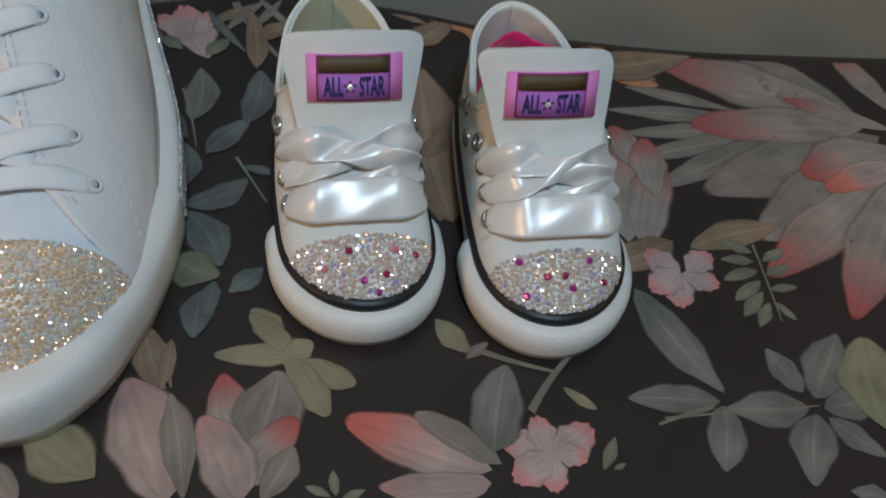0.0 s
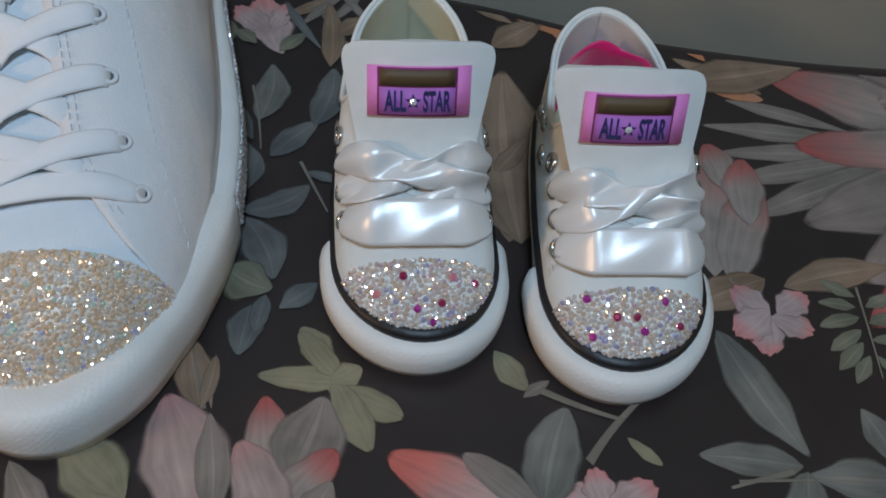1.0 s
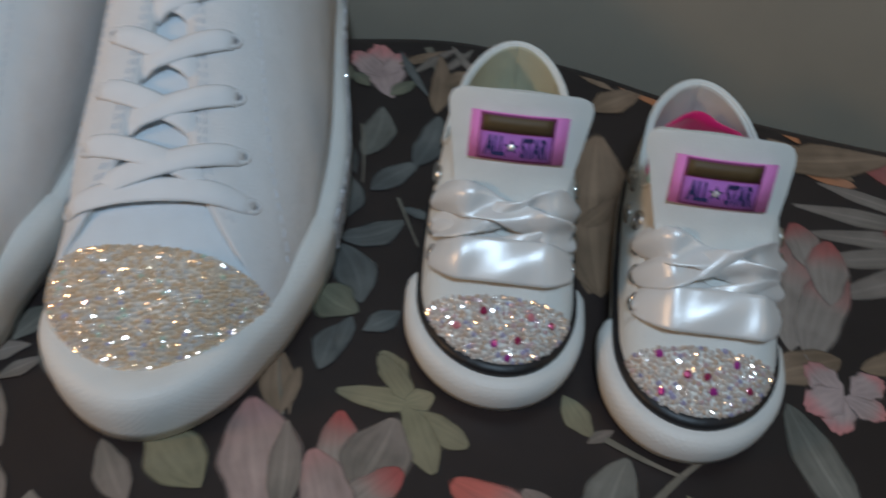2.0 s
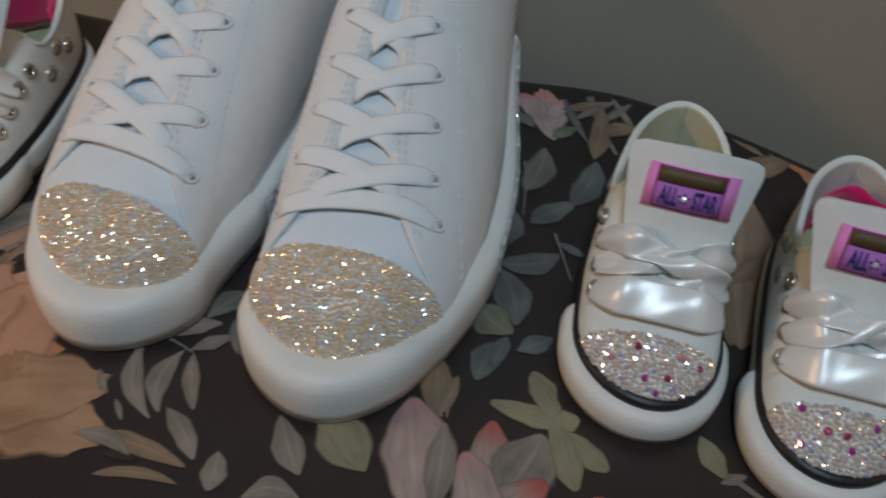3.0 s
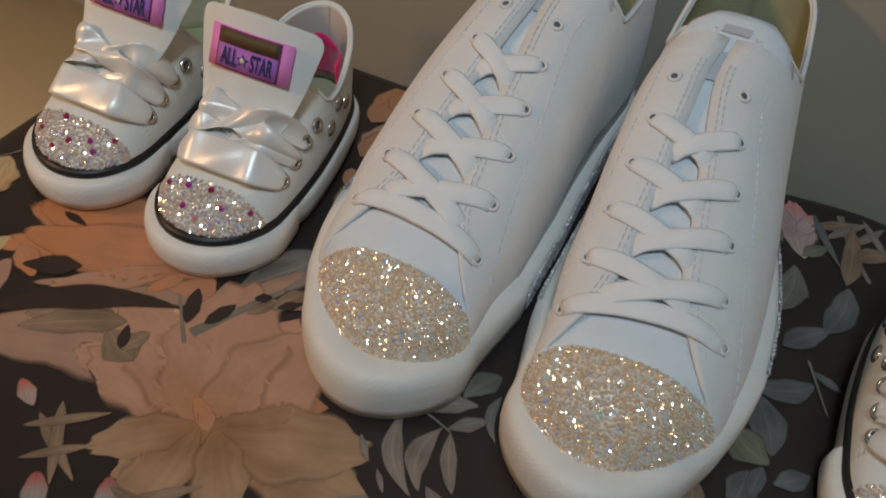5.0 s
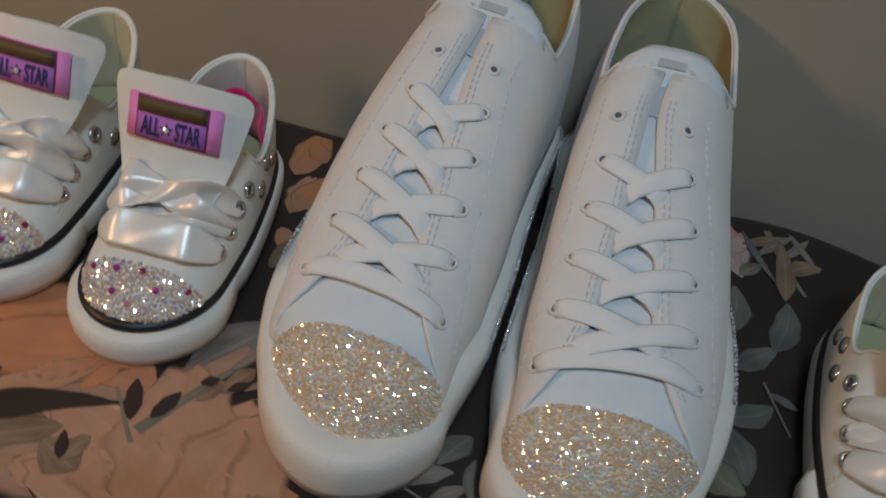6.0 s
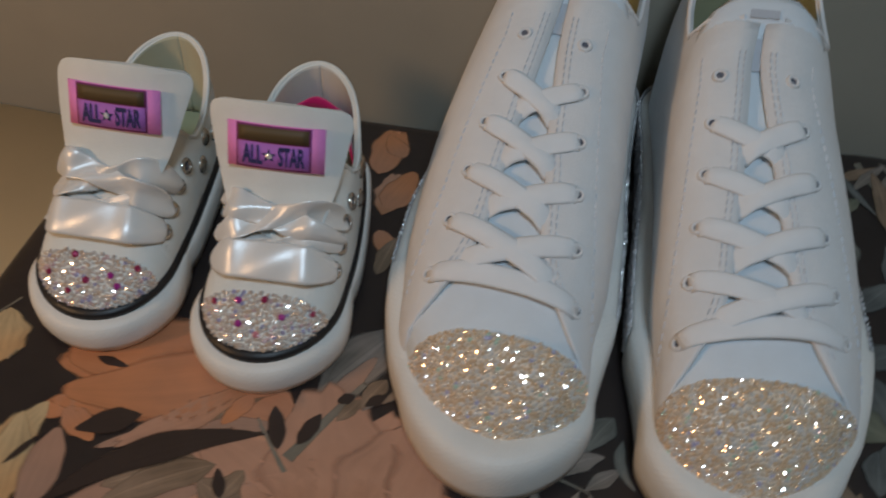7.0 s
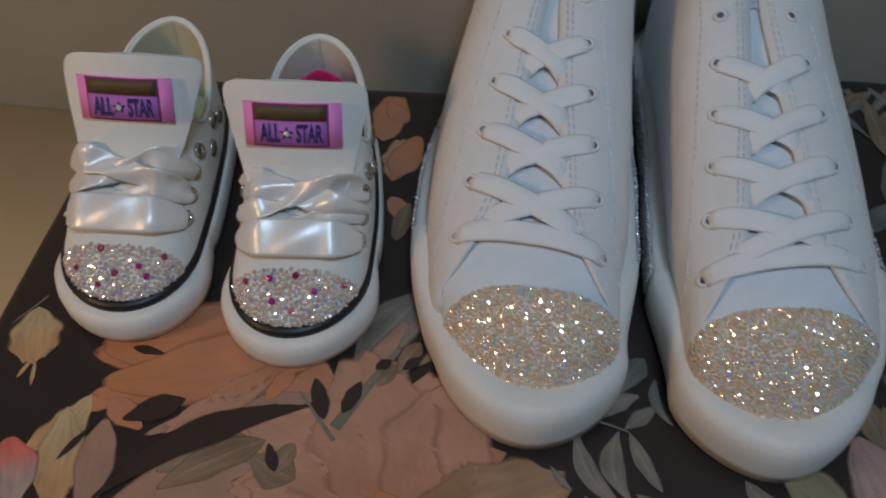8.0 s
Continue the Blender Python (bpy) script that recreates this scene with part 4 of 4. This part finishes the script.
INK = {
    "red": (print_ink("red_tipped_petal_ink", (0.313, 0.258, 0.221), (0.386, 0.092, 0.083), 0.72), "petal", 1.0),
    "redbase": (print_ink("red_petal_ink", (0.414, 0.310, 0.276), (0.575, 0.149, 0.115), 0.60), "petal", 1.0),
    "cream": (print_ink("cream_petal_ink", (0.222, 0.193, 0.163), (0.267, 0.207, 0.177), 0.6), "petal", 1.0),
    "pink": (print_ink("blush_petal_ink", (0.38, 0.28, 0.25), (0.42, 0.22, 0.20), 0.8), "petal", 0.8),
    "pinkf": (print_ink("pink_ruffle_ink", (0.448, 0.330, 0.307), (0.566, 0.236, 0.224), 0.75, 0.2), "ruffle", 0.7),
    "peach": (print_ink("peach_petal_ink", (0.439, 0.207, 0.110), (0.488, 0.268, 0.177), 0.35, 0.35, 0.17), "ruffle", 0.7),
    "tanpeach": (print_ink("tan_peach_petal_ink", (0.322, 0.161, 0.075), (0.386, 0.236, 0.140), 0.4, 0.4, 0.30), "ruffle", 0.7),
    "orange": (print_ink("orange_petal_ink", (0.483, 0.230, 0.132), (0.529, 0.218, 0.098), 0.45, 0.4, 0.15), "petal", 0.8),
    "yellow": (print_ink("olive_yellow_petal_ink", (0.235, 0.215, 0.135), (0.265, 0.235, 0.15), 0.5), "petal", 1.0),
    "tanyellow": (print_ink("buff_petal_ink", (0.506, 0.374, 0.209), (0.484, 0.297, 0.143), 0.5), "ruffle", 0.8),
    "grey": (print_ink("grey_leaf_ink", (0.148, 0.144, 0.123), (0.187, 0.178, 0.153), 0.5, rib=0.35), "leaf", 0.8),
    "slate": (print_ink("slate_leaf_ink", (0.105, 0.110, 0.106), (0.145, 0.148, 0.138), 0.5, rib=0.35), "leaf", 0.9),
    "sage": (print_ink("sage_leaf_ink", (0.150, 0.152, 0.108), (0.185, 0.178, 0.125), 0.5, rib=0.35), "leaf", 0.9),
    "pale": (print_ink("pale_leaf_ink", (0.207, 0.177, 0.148), (0.244, 0.200, 0.170), 0.5, rib=0.35), "leaf", 1.0),
    "tan": (print_ink("tan_leaf_ink", (0.22, 0.150, 0.098), (0.27, 0.185, 0.125), 0.5, rib=0.35), "leaf", 0.8),
    "dusk": (print_ink("dusky_pink_petal_ink", (0.360, 0.222, 0.162), (0.408, 0.240, 0.168), 0.5, 0.4, 0.15), "petal", 0.9),
    "bark": (print_ink("dark_brown_leaf_ink", (0.042, 0.027, 0.022), (0.040, 0.026, 0.022), 0.5, 0.3, 0.2), "leaf", 0.9),
    "stem": (print_ink("stem_ink", (0.20, 0.18, 0.14), (0.22, 0.19, 0.15), 0.5), "stem", 1.0),
}
LAYER = [0]


def printed(kind, u, v, angle, long, wide, bend=None):
    """One printed petal or leaf on the cover, from its base (u, v) outwards."""
    material, shape, power = INK[kind]
    LAYER[0] += 1
    rng = random.Random(LAYER[0])
    lift = 0.00022 + 0.0000025 * LAYER[0]
    c, s = math.cos(radians(angle)), math.sin(radians(angle))
    curl = rng.uniform(-0.10, 0.10) * long
    bm = bmesh.new()
    uv = bm.loops.layers.uv.new("UVMap")
    na, nb = (14, 9) if shape != "stem" else (8, 3)
    rows, where = [], {}
    for i in range(na + 1):
        a = i / na
        if shape == "petal":
            w = math.sin(math.pi * a**power) ** 0.75 if 0 < a < 1 else 0.0
        elif shape == "leaf":
            w = math.sin(math.pi * a**power) ** 0.95 if 0 < a < 1 else 0.0
        elif shape == "ruffle":
            w = (math.sin(math.pi * a * 0.86) ** 0.8) * (1 + 0.10 * math.sin(17 * a + LAYER[0])) if a > 0 else 0.0
        else:
            w = 1 - 0.5 * a
        if shape in ("petal", "leaf"):
            w *= 1 + 0.08 * math.sin(8 * a + LAYER[0]) + 0.05 * math.sin(19 * a + 2.3 * LAYER[0])
        row = []
        for j in range(nb + 1):
            f = 2 * j / nb - 1
            aa = a
            if shape == "ruffle":
                aa = a - 0.16 * f * f * a + 0.035 * math.sin(9 * f + LAYER[0]) * a
            x, y = aa * long, f * w * wide / 2 + curl * a * (1 - a) * 2 + curl * 0.5 * a * a
            if bend is not None:
                y = f * w * wide / 2 + bend * long * 4 * a * (1 - a)
            uu, vv = u + x * c - y * s, v + x * s + y * c
            edge = BULGE(uu) - 0.013
            vv = min(vv, edge)
            uu = max(uu, -0.027)
            p = bm.verts.new(box_point(uu, vv, lift))
            where[p] = (a, 0.5 + f / 2)
            row.append(p)
        rows.append(row)
    for r0, r1 in zip(rows, rows[1:]):
        for k in range(nb):
            q = (r0[k], r0[k + 1], r1[k + 1], r1[k])
            face = bm.faces.new(q)
            for lp in face.loops:
                lp[uv].uv = where[lp.vert]
    me = bpy.data.meshes.new("print")
    bm.to_mesh(me)
    bm.free()
    me.materials.append(material)
    me.polygons.foreach_set("use_smooth", [True] * len(me.polygons))
    ob = new("printed_leaf" if shape in ("leaf", "stem") else "printed_petal", me)
    ob.parent = cover
    if (me.polygons[0].normal.z if len(me.polygons) else 1) < 0:
        me.flip_normals()
    return ob


printed("tan", 0.607, -0.023, 150, 0.049, 0.0137, bend=0)
printed("orange", 0.607, -0.027, 168, 0.027, 0.0092, bend=0)
printed("pale", 0.645, -0.047, 162, 0.063, 0.0107, bend=0)
printed("pale", 0.646, -0.053, 175, 0.076, 0.0129, bend=0)
printed("pale", 0.646, -0.061, -177, 0.073, 0.0132, bend=0)
printed("pale", 0.648, -0.065, -166, 0.076, 0.0152, bend=0)
printed("pale", 0.657, -0.067, -154, 0.083, 0.0183, bend=0)
printed("red", 0.738, -0.049, 107, 0.059, 0.0200, bend=0)
printed("cream", 0.715, -0.061, 131, 0.082, 0.0344, bend=0)
printed("red", 0.708, -0.045, 159, 0.108, 0.0388, bend=0)
printed("cream", 0.719, -0.067, -161, 0.121, 0.0434, bend=0)
printed("cream", 0.718, -0.073, -146, 0.115, 0.0390, bend=0)
printed("red", 0.716, -0.058, -180, 0.104, 0.0334, bend=0)
printed("red", 0.728, -0.062, 155, 0.060, 0.0156, bend=0)
printed("red", 0.708, -0.095, -144, 0.110, 0.0286, bend=0)
printed("red", 0.711, -0.099, -125, 0.105, 0.0293, bend=0)
printed("red", 0.724, -0.077, -164, 0.065, 0.0390, bend=0)
printed("redbase", 0.719, -0.087, -159, 0.052, 0.0206, bend=0)
printed("red", 0.561, -0.136, 79, 0.079, 0.0285)
printed("red", 0.568, -0.140, 66, 0.062, 0.0247)
printed("tan", 0.582, -0.136, -153, 0.040, 0.0198)
printed("tan", 0.589, -0.140, 11, 0.052, 0.0182)
printed("pinkf", 0.580, -0.155, 129, 0.020, 0.0160)
printed("pinkf", 0.580, -0.155, -24, 0.018, 0.0146)
printed("pinkf", 0.578, -0.154, -99, 0.020, 0.0161)
printed("pinkf", 0.580, -0.152, -145, 0.021, 0.0170)
printed("pinkf", 0.583, -0.153, 31, 0.018, 0.0147)
printed("grey", 0.556, -0.162, -63, 0.060, 0.0214)
printed("stem", 0.620, -0.139, -93, 0.045, 0.0013)
printed("sage", 0.618, -0.144, 147, 0.016, 0.0071)
printed("sage", 0.617, -0.149, 176, 0.016, 0.0068)
printed("sage", 0.617, -0.154, -162, 0.019, 0.0079)
printed("sage", 0.616, -0.160, -147, 0.019, 0.0080)
printed("sage", 0.615, -0.166, -136, 0.019, 0.0079)
printed("sage", 0.616, -0.172, -126, 0.016, 0.0068)
printed("sage", 0.621, -0.149, 28, 0.016, 0.0068)
printed("sage", 0.620, -0.157, 17, 0.015, 0.0064)
printed("sage", 0.619, -0.165, 3, 0.014, 0.0057)
printed("sage", 0.619, -0.172, -56, 0.012, 0.0051)
printed("grey", 0.614, -0.217, 112, 0.024, 0.0146)
printed("grey", 0.618, -0.220, 54, 0.039, 0.0232)
printed("grey", 0.614, -0.224, 177, 0.037, 0.0183)
printed("grey", 0.616, -0.227, -111, 0.034, 0.0212)
printed("grey", 0.620, -0.225, 8, 0.034, 0.0168)
printed("grey", 0.577, -0.219, 176, 0.039, 0.0162)
printed("grey", 0.578, -0.221, -110, 0.030, 0.0187)
printed("stem", 0.573, -0.221, -164, 0.026, 0.0026)
printed("stem", 0.552, -0.225, 1, 0.069, 0.0014)
printed("grey", 0.620, -0.229, -43, 0.027, 0.0123)
printed("redbase", 0.480, -0.242, 155, 0.059, 0.0248)
printed("cream", 0.484, -0.240, 144, 0.039, 0.0135)
printed("pink", 0.479, -0.247, 175, 0.042, 0.0150)
printed("pinkf", 0.504, -0.237, 160, 0.020, 0.0161)
printed("pinkf", 0.504, -0.237, 101, 0.017, 0.0132)
printed("pinkf", 0.504, -0.237, 33, 0.021, 0.0164)
printed("pinkf", 0.504, -0.237, -14, 0.014, 0.0112)
printed("pinkf", 0.504, -0.237, -94, 0.016, 0.0130)
printed("pinkf", 0.504, -0.237, -149, 0.020, 0.0158)
printed("yellow", 0.514, -0.209, -41, 0.016, 0.0056)
printed("sage", 0.522, -0.245, 61, 0.016, 0.0056)
printed("sage", 0.526, -0.245, 24, 0.006, 0.0026)
printed("tan", 0.362, -0.190, 159, 0.017, 0.0051)
printed("tan", 0.360, -0.180, -78, 0.022, 0.0036)
printed("pinkf", 0.363, 0.007, 55, 0.014, 0.0111)
printed("pinkf", 0.362, 0.011, 142, 0.010, 0.0079)
printed("tan", 0.476, -0.121, 84, 0.072, 0.0301)
printed("yellow", 0.467, -0.174, -52, 0.021, 0.0118)
printed("pale", 0.477, -0.194, 34, 0.013, 0.0054)
printed("pinkf", 0.371, -0.009, 108, 0.049, 0.0243)
printed("pinkf", 0.364, 0.008, 135, 0.028, 0.0167)
printed("pinkf", 0.364, 0.008, 76, 0.024, 0.0120)
printed("stem", 0.383, 0.039, -61, 0.054, 0.0054)
printed("tan", 0.369, 0.020, 37, 0.032, 0.0083)
printed("pale", 0.408, 0.043, -124, 0.033, 0.0066)
printed("pale", 0.395, 0.044, -56, 0.036, 0.0058)
printed("orange", 0.481, 0.037, -34, 0.041, 0.0108)
printed("tan", 0.467, 0.033, -30, 0.022, 0.0066)
printed("orange", 0.570, 0.016, -55, 0.021, 0.0085)
printed("peach", 0.203, -0.222, -156, 0.088, 0.0438, bend=0)
printed("pale", 0.132, -0.188, 60, 0.056, 0.0280, bend=0)
printed("dusk", 0.138, -0.193, 66, 0.036, 0.0107, bend=0)
printed("dusk", 0.142, -0.238, -162, 0.102, 0.0410, bend=-.06)
printed("orange", 0.129, -0.200, 178, 0.116, 0.0416, bend=-.05)
printed("orange", 0.103, -0.195, -165, 0.085, 0.0255, bend=0)
printed("orange", 0.036, -0.212, -140, 0.021, 0.0129, bend=0)
printed("orange", 0.031, -0.218, -34, 0.023, 0.0129, bend=0)
printed("dusk", 0.124, -0.206, -159, 0.079, 0.0118, bend=-.06)
printed("tanyellow", 0.023, -0.217, -119, 0.035, 0.0176, bend=.1)
printed("tanyellow", 0.015, -0.224, -76, 0.050, 0.0211, bend=0)
printed("dusk", 0.039, -0.269, 98, 0.043, 0.0181, bend=0)
printed("redbase", 0.011, -0.272, 115, 0.035, 0.0244, bend=0)
printed("peach", 0.127, -0.232, 179, 0.043, 0.0237, bend=0)
printed("peach", 0.133, -0.232, 151, 0.031, 0.0295, bend=0)
printed("peach", 0.130, -0.245, -169, 0.038, 0.0225, bend=0)
printed("peach", 0.139, -0.246, 125, 0.035, 0.0284, bend=0)
printed("peach", 0.149, -0.254, 90, 0.065, 0.0403, bend=0)
printed("peach", 0.153, -0.254, 73, 0.071, 0.0441, bend=0)
printed("dusk", 0.162, -0.255, 62, 0.051, 0.0360, bend=0)
printed("pale", 0.132, -0.226, 99, 0.038, 0.0046, bend=0)
printed("pale", 0.130, -0.221, 141, 0.022, 0.0026, bend=0)
printed("tanyellow", -0.019, -0.175, -72, 0.033, 0.0260, bend=0)
printed("tanyellow", -0.010, -0.203, -104, 0.011, 0.0024, bend=0)
printed("tanyellow", -0.008, -0.204, -76, 0.013, 0.0023, bend=0)
printed("stem", -0.017, -0.168, -123, 0.035, 0.0012, bend=.03)
printed("tanpeach", 0.177, -0.260, 3, 0.064, 0.0383)
printed("tanpeach", 0.164, -0.252, -109, 0.046, 0.0286)
printed("tanpeach", 0.179, -0.262, -66, 0.029, 0.0204)
printed("peach", 0.170, -0.255, 177, 0.073, 0.0403)
printed("peach", 0.169, -0.256, 154, 0.087, 0.0434)
printed("peach", 0.169, -0.264, 110, 0.092, 0.0608)
printed("peach", 0.166, -0.263, 74, 0.078, 0.0515)
printed("tanpeach", 0.162, -0.262, 25, 0.075, 0.0418)
printed("orange", 0.167, -0.257, 147, 0.019, 0.0095)
printed("tanpeach", 0.161, -0.256, -88, 0.050, 0.0300, bend=0)
printed("tanpeach", 0.161, -0.256, -134, 0.045, 0.0224, bend=0)
printed("tanpeach", 0.168, -0.254, -49, 0.046, 0.0253, bend=0)
printed("tan", 0.097, -0.229, -149, 0.041, 0.0205)
printed("tan", 0.119, -0.245, 158, 0.023, 0.0186)
printed("orange", 0.106, -0.166, -166, 0.094, 0.0468)
printed("tan", 0.113, -0.185, -138, 0.053, 0.0158)
printed("orange", 0.118, -0.186, -165, 0.054, 0.0215)
printed("orange", 0.121, -0.042, 88, 0.046, 0.0230)
printed("peach", 0.131, -0.072, 93, 0.034, 0.0207)
printed("orange", 0.107, -0.181, -163, 0.089, 0.0375)
printed("peach", 0.106, -0.186, -139, 0.066, 0.0158)
printed("orange", 0.106, -0.194, -116, 0.019, 0.0097)
printed("tan", 0.103, -0.229, -142, 0.048, 0.0172)
printed("tan", 0.115, -0.229, -118, 0.017, 0.0105)
printed("stem", 0.131, -0.226, 131, 0.030, 0.0024)
printed("stem", 0.130, -0.220, 64, 0.050, 0.0060)
printed("tan", 0.173, -0.170, -128, 0.020, 0.0059)
printed("tan", 0.104, -0.284, -27, 0.038, 0.0061)
printed("tan", 0.108, -0.275, -55, 0.040, 0.0064)
printed("tan", 0.103, -0.292, 41, 0.035, 0.0056)
printed("tan", 0.112, -0.304, 41, 0.030, 0.0048)
printed("redbase", 0.100, -0.283, 151, 0.016, 0.0078)
printed("red", 0.156, -0.308, 123, 0.018, 0.0106)
printed("red", 0.133, -0.320, 127, 0.019, 0.0115)
printed("tan", 0.150, -0.296, 6, 0.029, 0.0058)
printed("tan", 0.156, -0.305, 46, 0.037, 0.0073)
printed("sage", 0.332, -0.214, -102, 0.021, 0.0105)
printed("pink", 0.351, -0.198, -92, 0.034, 0.0135)
printed("orange", 0.132, -0.025, 126, 0.022, 0.0132)
printed("orange", 0.132, -0.067, 76, 0.034, 0.0204)
printed("orange", 0.132, -0.083, -62, 0.025, 0.0127)
printed("pale", 0.152, -0.037, 88, 0.039, 0.0062)
printed("tan", 0.139, -0.113, 82, 0.028, 0.0113)
printed("slate", 0.264, -0.049, 99, 0.036, 0.0108)
printed("pale", 0.262, -0.008, 77, 0.032, 0.0096)
printed("pale", 0.378, 0.013, 51, 0.036, 0.0072)
printed("pale", 0.160, -0.175, -114, 0.017, 0.0069)
printed("grey", 0.482, -0.235, 71, 0.040, 0.0249)
printed("stem", 0.499, -0.219, 45, 0.039, 0.0039)
printed("stem", 0.484, -0.191, -19, 0.033, 0.0033)
printed("yellow", 0.406, -0.182, 128, 0.021, 0.0128)
printed("yellow", 0.414, -0.189, 177, 0.036, 0.0121)
printed("yellow", 0.410, -0.188, 130, 0.027, 0.0114)
printed("yellow", 0.405, -0.192, -23, 0.031, 0.0144)
printed("yellow", 0.407, -0.188, -62, 0.033, 0.0150)
printed("yellow", 0.406, -0.189, 31, 0.013, 0.0115)
printed("red", 0.389, -0.230, 100, 0.036, 0.0181)
printed("pale", 0.394, -0.229, 76, 0.036, 0.0288)
printed("red", 0.389, -0.243, 52, 0.035, 0.0192)
printed("pink", 0.391, -0.247, 117, 0.038, 0.0233)
printed("pale", 0.397, -0.248, 63, 0.024, 0.0141)
printed("pink", 0.366, -0.245, 112, 0.054, 0.0332)
printed("pale", 0.371, -0.246, 101, 0.045, 0.0136)
printed("yellow", 0.341, -0.235, 138, 0.034, 0.0238)
printed("tan", 0.360, -0.200, 109, 0.032, 0.0162)
printed("stem", 0.362, -0.201, 106, 0.026, 0.0015)
printed("sage", 0.423, -0.248, 92, 0.010, 0.0047)
printed("sage", 0.421, -0.248, 154, 0.010, 0.0041)
printed("sage", 0.425, -0.249, 18, 0.009, 0.0038)
printed("yellow", 0.644, -0.238, 78, 0.048, 0.0336)
printed("grey", 0.631, -0.264, 166, 0.016, 0.0096)
printed("tan", 0.160, -0.172, -110, 0.020, 0.0100)
printed("tan", 0.151, -0.185, -120, 0.015, 0.0073)
printed("tan", 0.363, -0.179, -99, 0.023, 0.0069)
printed("tan", 0.481, -0.122, 89, 0.110, 0.0551)
printed("tan", 0.558, -0.018, 16, 0.082, 0.0264)
printed("tan", 0.474, 0.003, 40, 0.038, 0.0190)
printed("orange", 0.506, 0.015, -16, 0.053, 0.0212)
printed("tan", 0.472, -0.082, 59, 0.028, 0.0113)
printed("red", 0.577, -0.089, 102, 0.031, 0.0188)
printed("red", 0.582, -0.108, 81, 0.041, 0.0206)
printed("pale", 0.2312, -0.2046, -59, 0.0434, 0.0097, bend=-0.16)
printed("pale", 0.2495, -0.2054, -81, 0.0333, 0.0113, bend=-0.18)
printed("pale", 0.2534, -0.2058, -63, 0.0300, 0.0082, bend=-0.04)
printed("pale", 0.2557, -0.2340, -41, 0.0284, 0.0108, bend=0.05)
printed("pale", 0.2839, -0.2452, -78, 0.0178, 0.0120, bend=0.03)
printed("pale", 0.2999, -0.2223, -52, 0.0294, 0.0144, bend=-0.03)
printed("pale", 0.3218, -0.2542, -161, 0.0231, 0.0109, bend=-0.23)
printed("pale", 0.2210, -0.2256, -47, 0.0136, 0.0038, bend=-0.04)
printed("pale", 0.2348, -0.2369, -49, 0.0116, 0.0031, bend=0.01)
printed("tan", 0.2351, -0.2538, -3, 0.0412, 0.0104, bend=0.04)
printed("tan", 0.2436, -0.2698, 11, 0.0336, 0.0060, bend=0.09)
printed("bark", 0.2419, -0.2609, 8, 0.0152, 0.0042, bend=0.03)
printed("pale", 0.2396, -0.2024, 38, 0.0243, 0.0108, bend=0.12)
printed("pale", 0.2514, -0.2051, 43, 0.0196, 0.0079, bend=0.01)
printed("grey", 0.2603, -0.1675, -117, 0.0224, 0.0134, bend=-0.05)
printed("grey", 0.2650, -0.1778, -72, 0.0246, 0.0058, bend=-0.16)
printed("stem", 0.2355, -0.2016, -14, 0.0191, 0.0018, bend=0.02)
printed("pale", 0.2531, -0.2583, 176, 0.0260, 0.0088, bend=-0.14)
printed("grey", 0.3647, -0.0556, 87, 0.0396, 0.0185, bend=-0.08)
printed("slate", 0.3609, -0.1010, 93, 0.0337, 0.0153, bend=-0.11)
printed("slate", 0.3636, -0.0678, 118, 0.0356, 0.0117, bend=0.03)
printed("slate", 0.3722, -0.0777, 50, 0.0311, 0.0150, bend=0.02)
printed("slate", 0.3900, -0.0578, 81, 0.0410, 0.0187, bend=-0.07)
printed("slate", 0.3631, -0.1093, 30, 0.0329, 0.0166, bend=-0.13)
printed("slate", 0.3642, -0.1123, -63, 0.0368, 0.0204, bend=0.08)
printed("slate", 0.3980, -0.1452, -138, 0.0192, 0.0118, bend=0.01)
printed("sage", 0.3606, -0.1377, -29, 0.0234, 0.0210, bend=-0.09)
printed("slate", 0.3733, -0.1563, -96, 0.0235, 0.0151, bend=-0.01)
printed("slate", 0.3782, -0.1513, -97, 0.0184, 0.0093, bend=-0.01)
printed("slate", 0.3887, -0.0860, -18, 0.0158, 0.0067, bend=0.02)
printed("sage", 0.3811, 0.0069, -129, 0.0191, 0.0105, bend=-0.04)
printed("sage", 0.3459, 0.0078, -41, 0.0157, 0.0088, bend=0.05)
printed("sage", 0.3434, 0.0143, -83, 0.0161, 0.0046, bend=0.07)
printed("slate", 0.3683, 0.0321, -60, 0.0434, 0.0060, bend=-0.02)
printed("tan", 0.3947, -0.0175, 95, 0.0514, 0.0135, bend=-0.04)
printed("tan", 0.3973, 0.0072, 34, 0.0225, 0.0145, bend=0.12)
printed("stem", 0.3857, -0.0801, -64, 0.0327, 0.0018, bend=-0.00)
printed("stem", 0.3595, -0.0325, -79, 0.0435, 0.0016, bend=0.02)
printed("bark", 0.118, -0.211, -145, 0.097, 0.0151, bend=-.10)
printed("bark", 0.064, -0.214, -151, 0.028, 0.0138, bend=0)
printed("bark", 0.110, -0.243, 115, 0.014, 0.0060, bend=0)
printed("bark", 0.125, -0.217, 112, 0.022, 0.0089, bend=0)
printed("bark", 0.132, -0.213, 73, 0.018, 0.0083, bend=0)
printed("bark", 0.142, -0.189, 40, 0.009, 0.0060, bend=0)
printed("bark", 0.154, -0.188, 45, 0.012, 0.0058, bend=0)
printed("bark", 0.020, -0.249, 64, 0.020, 0.0033, bend=0)
printed("bark", 0.032, -0.191, -7, 0.016, 0.0052, bend=0)
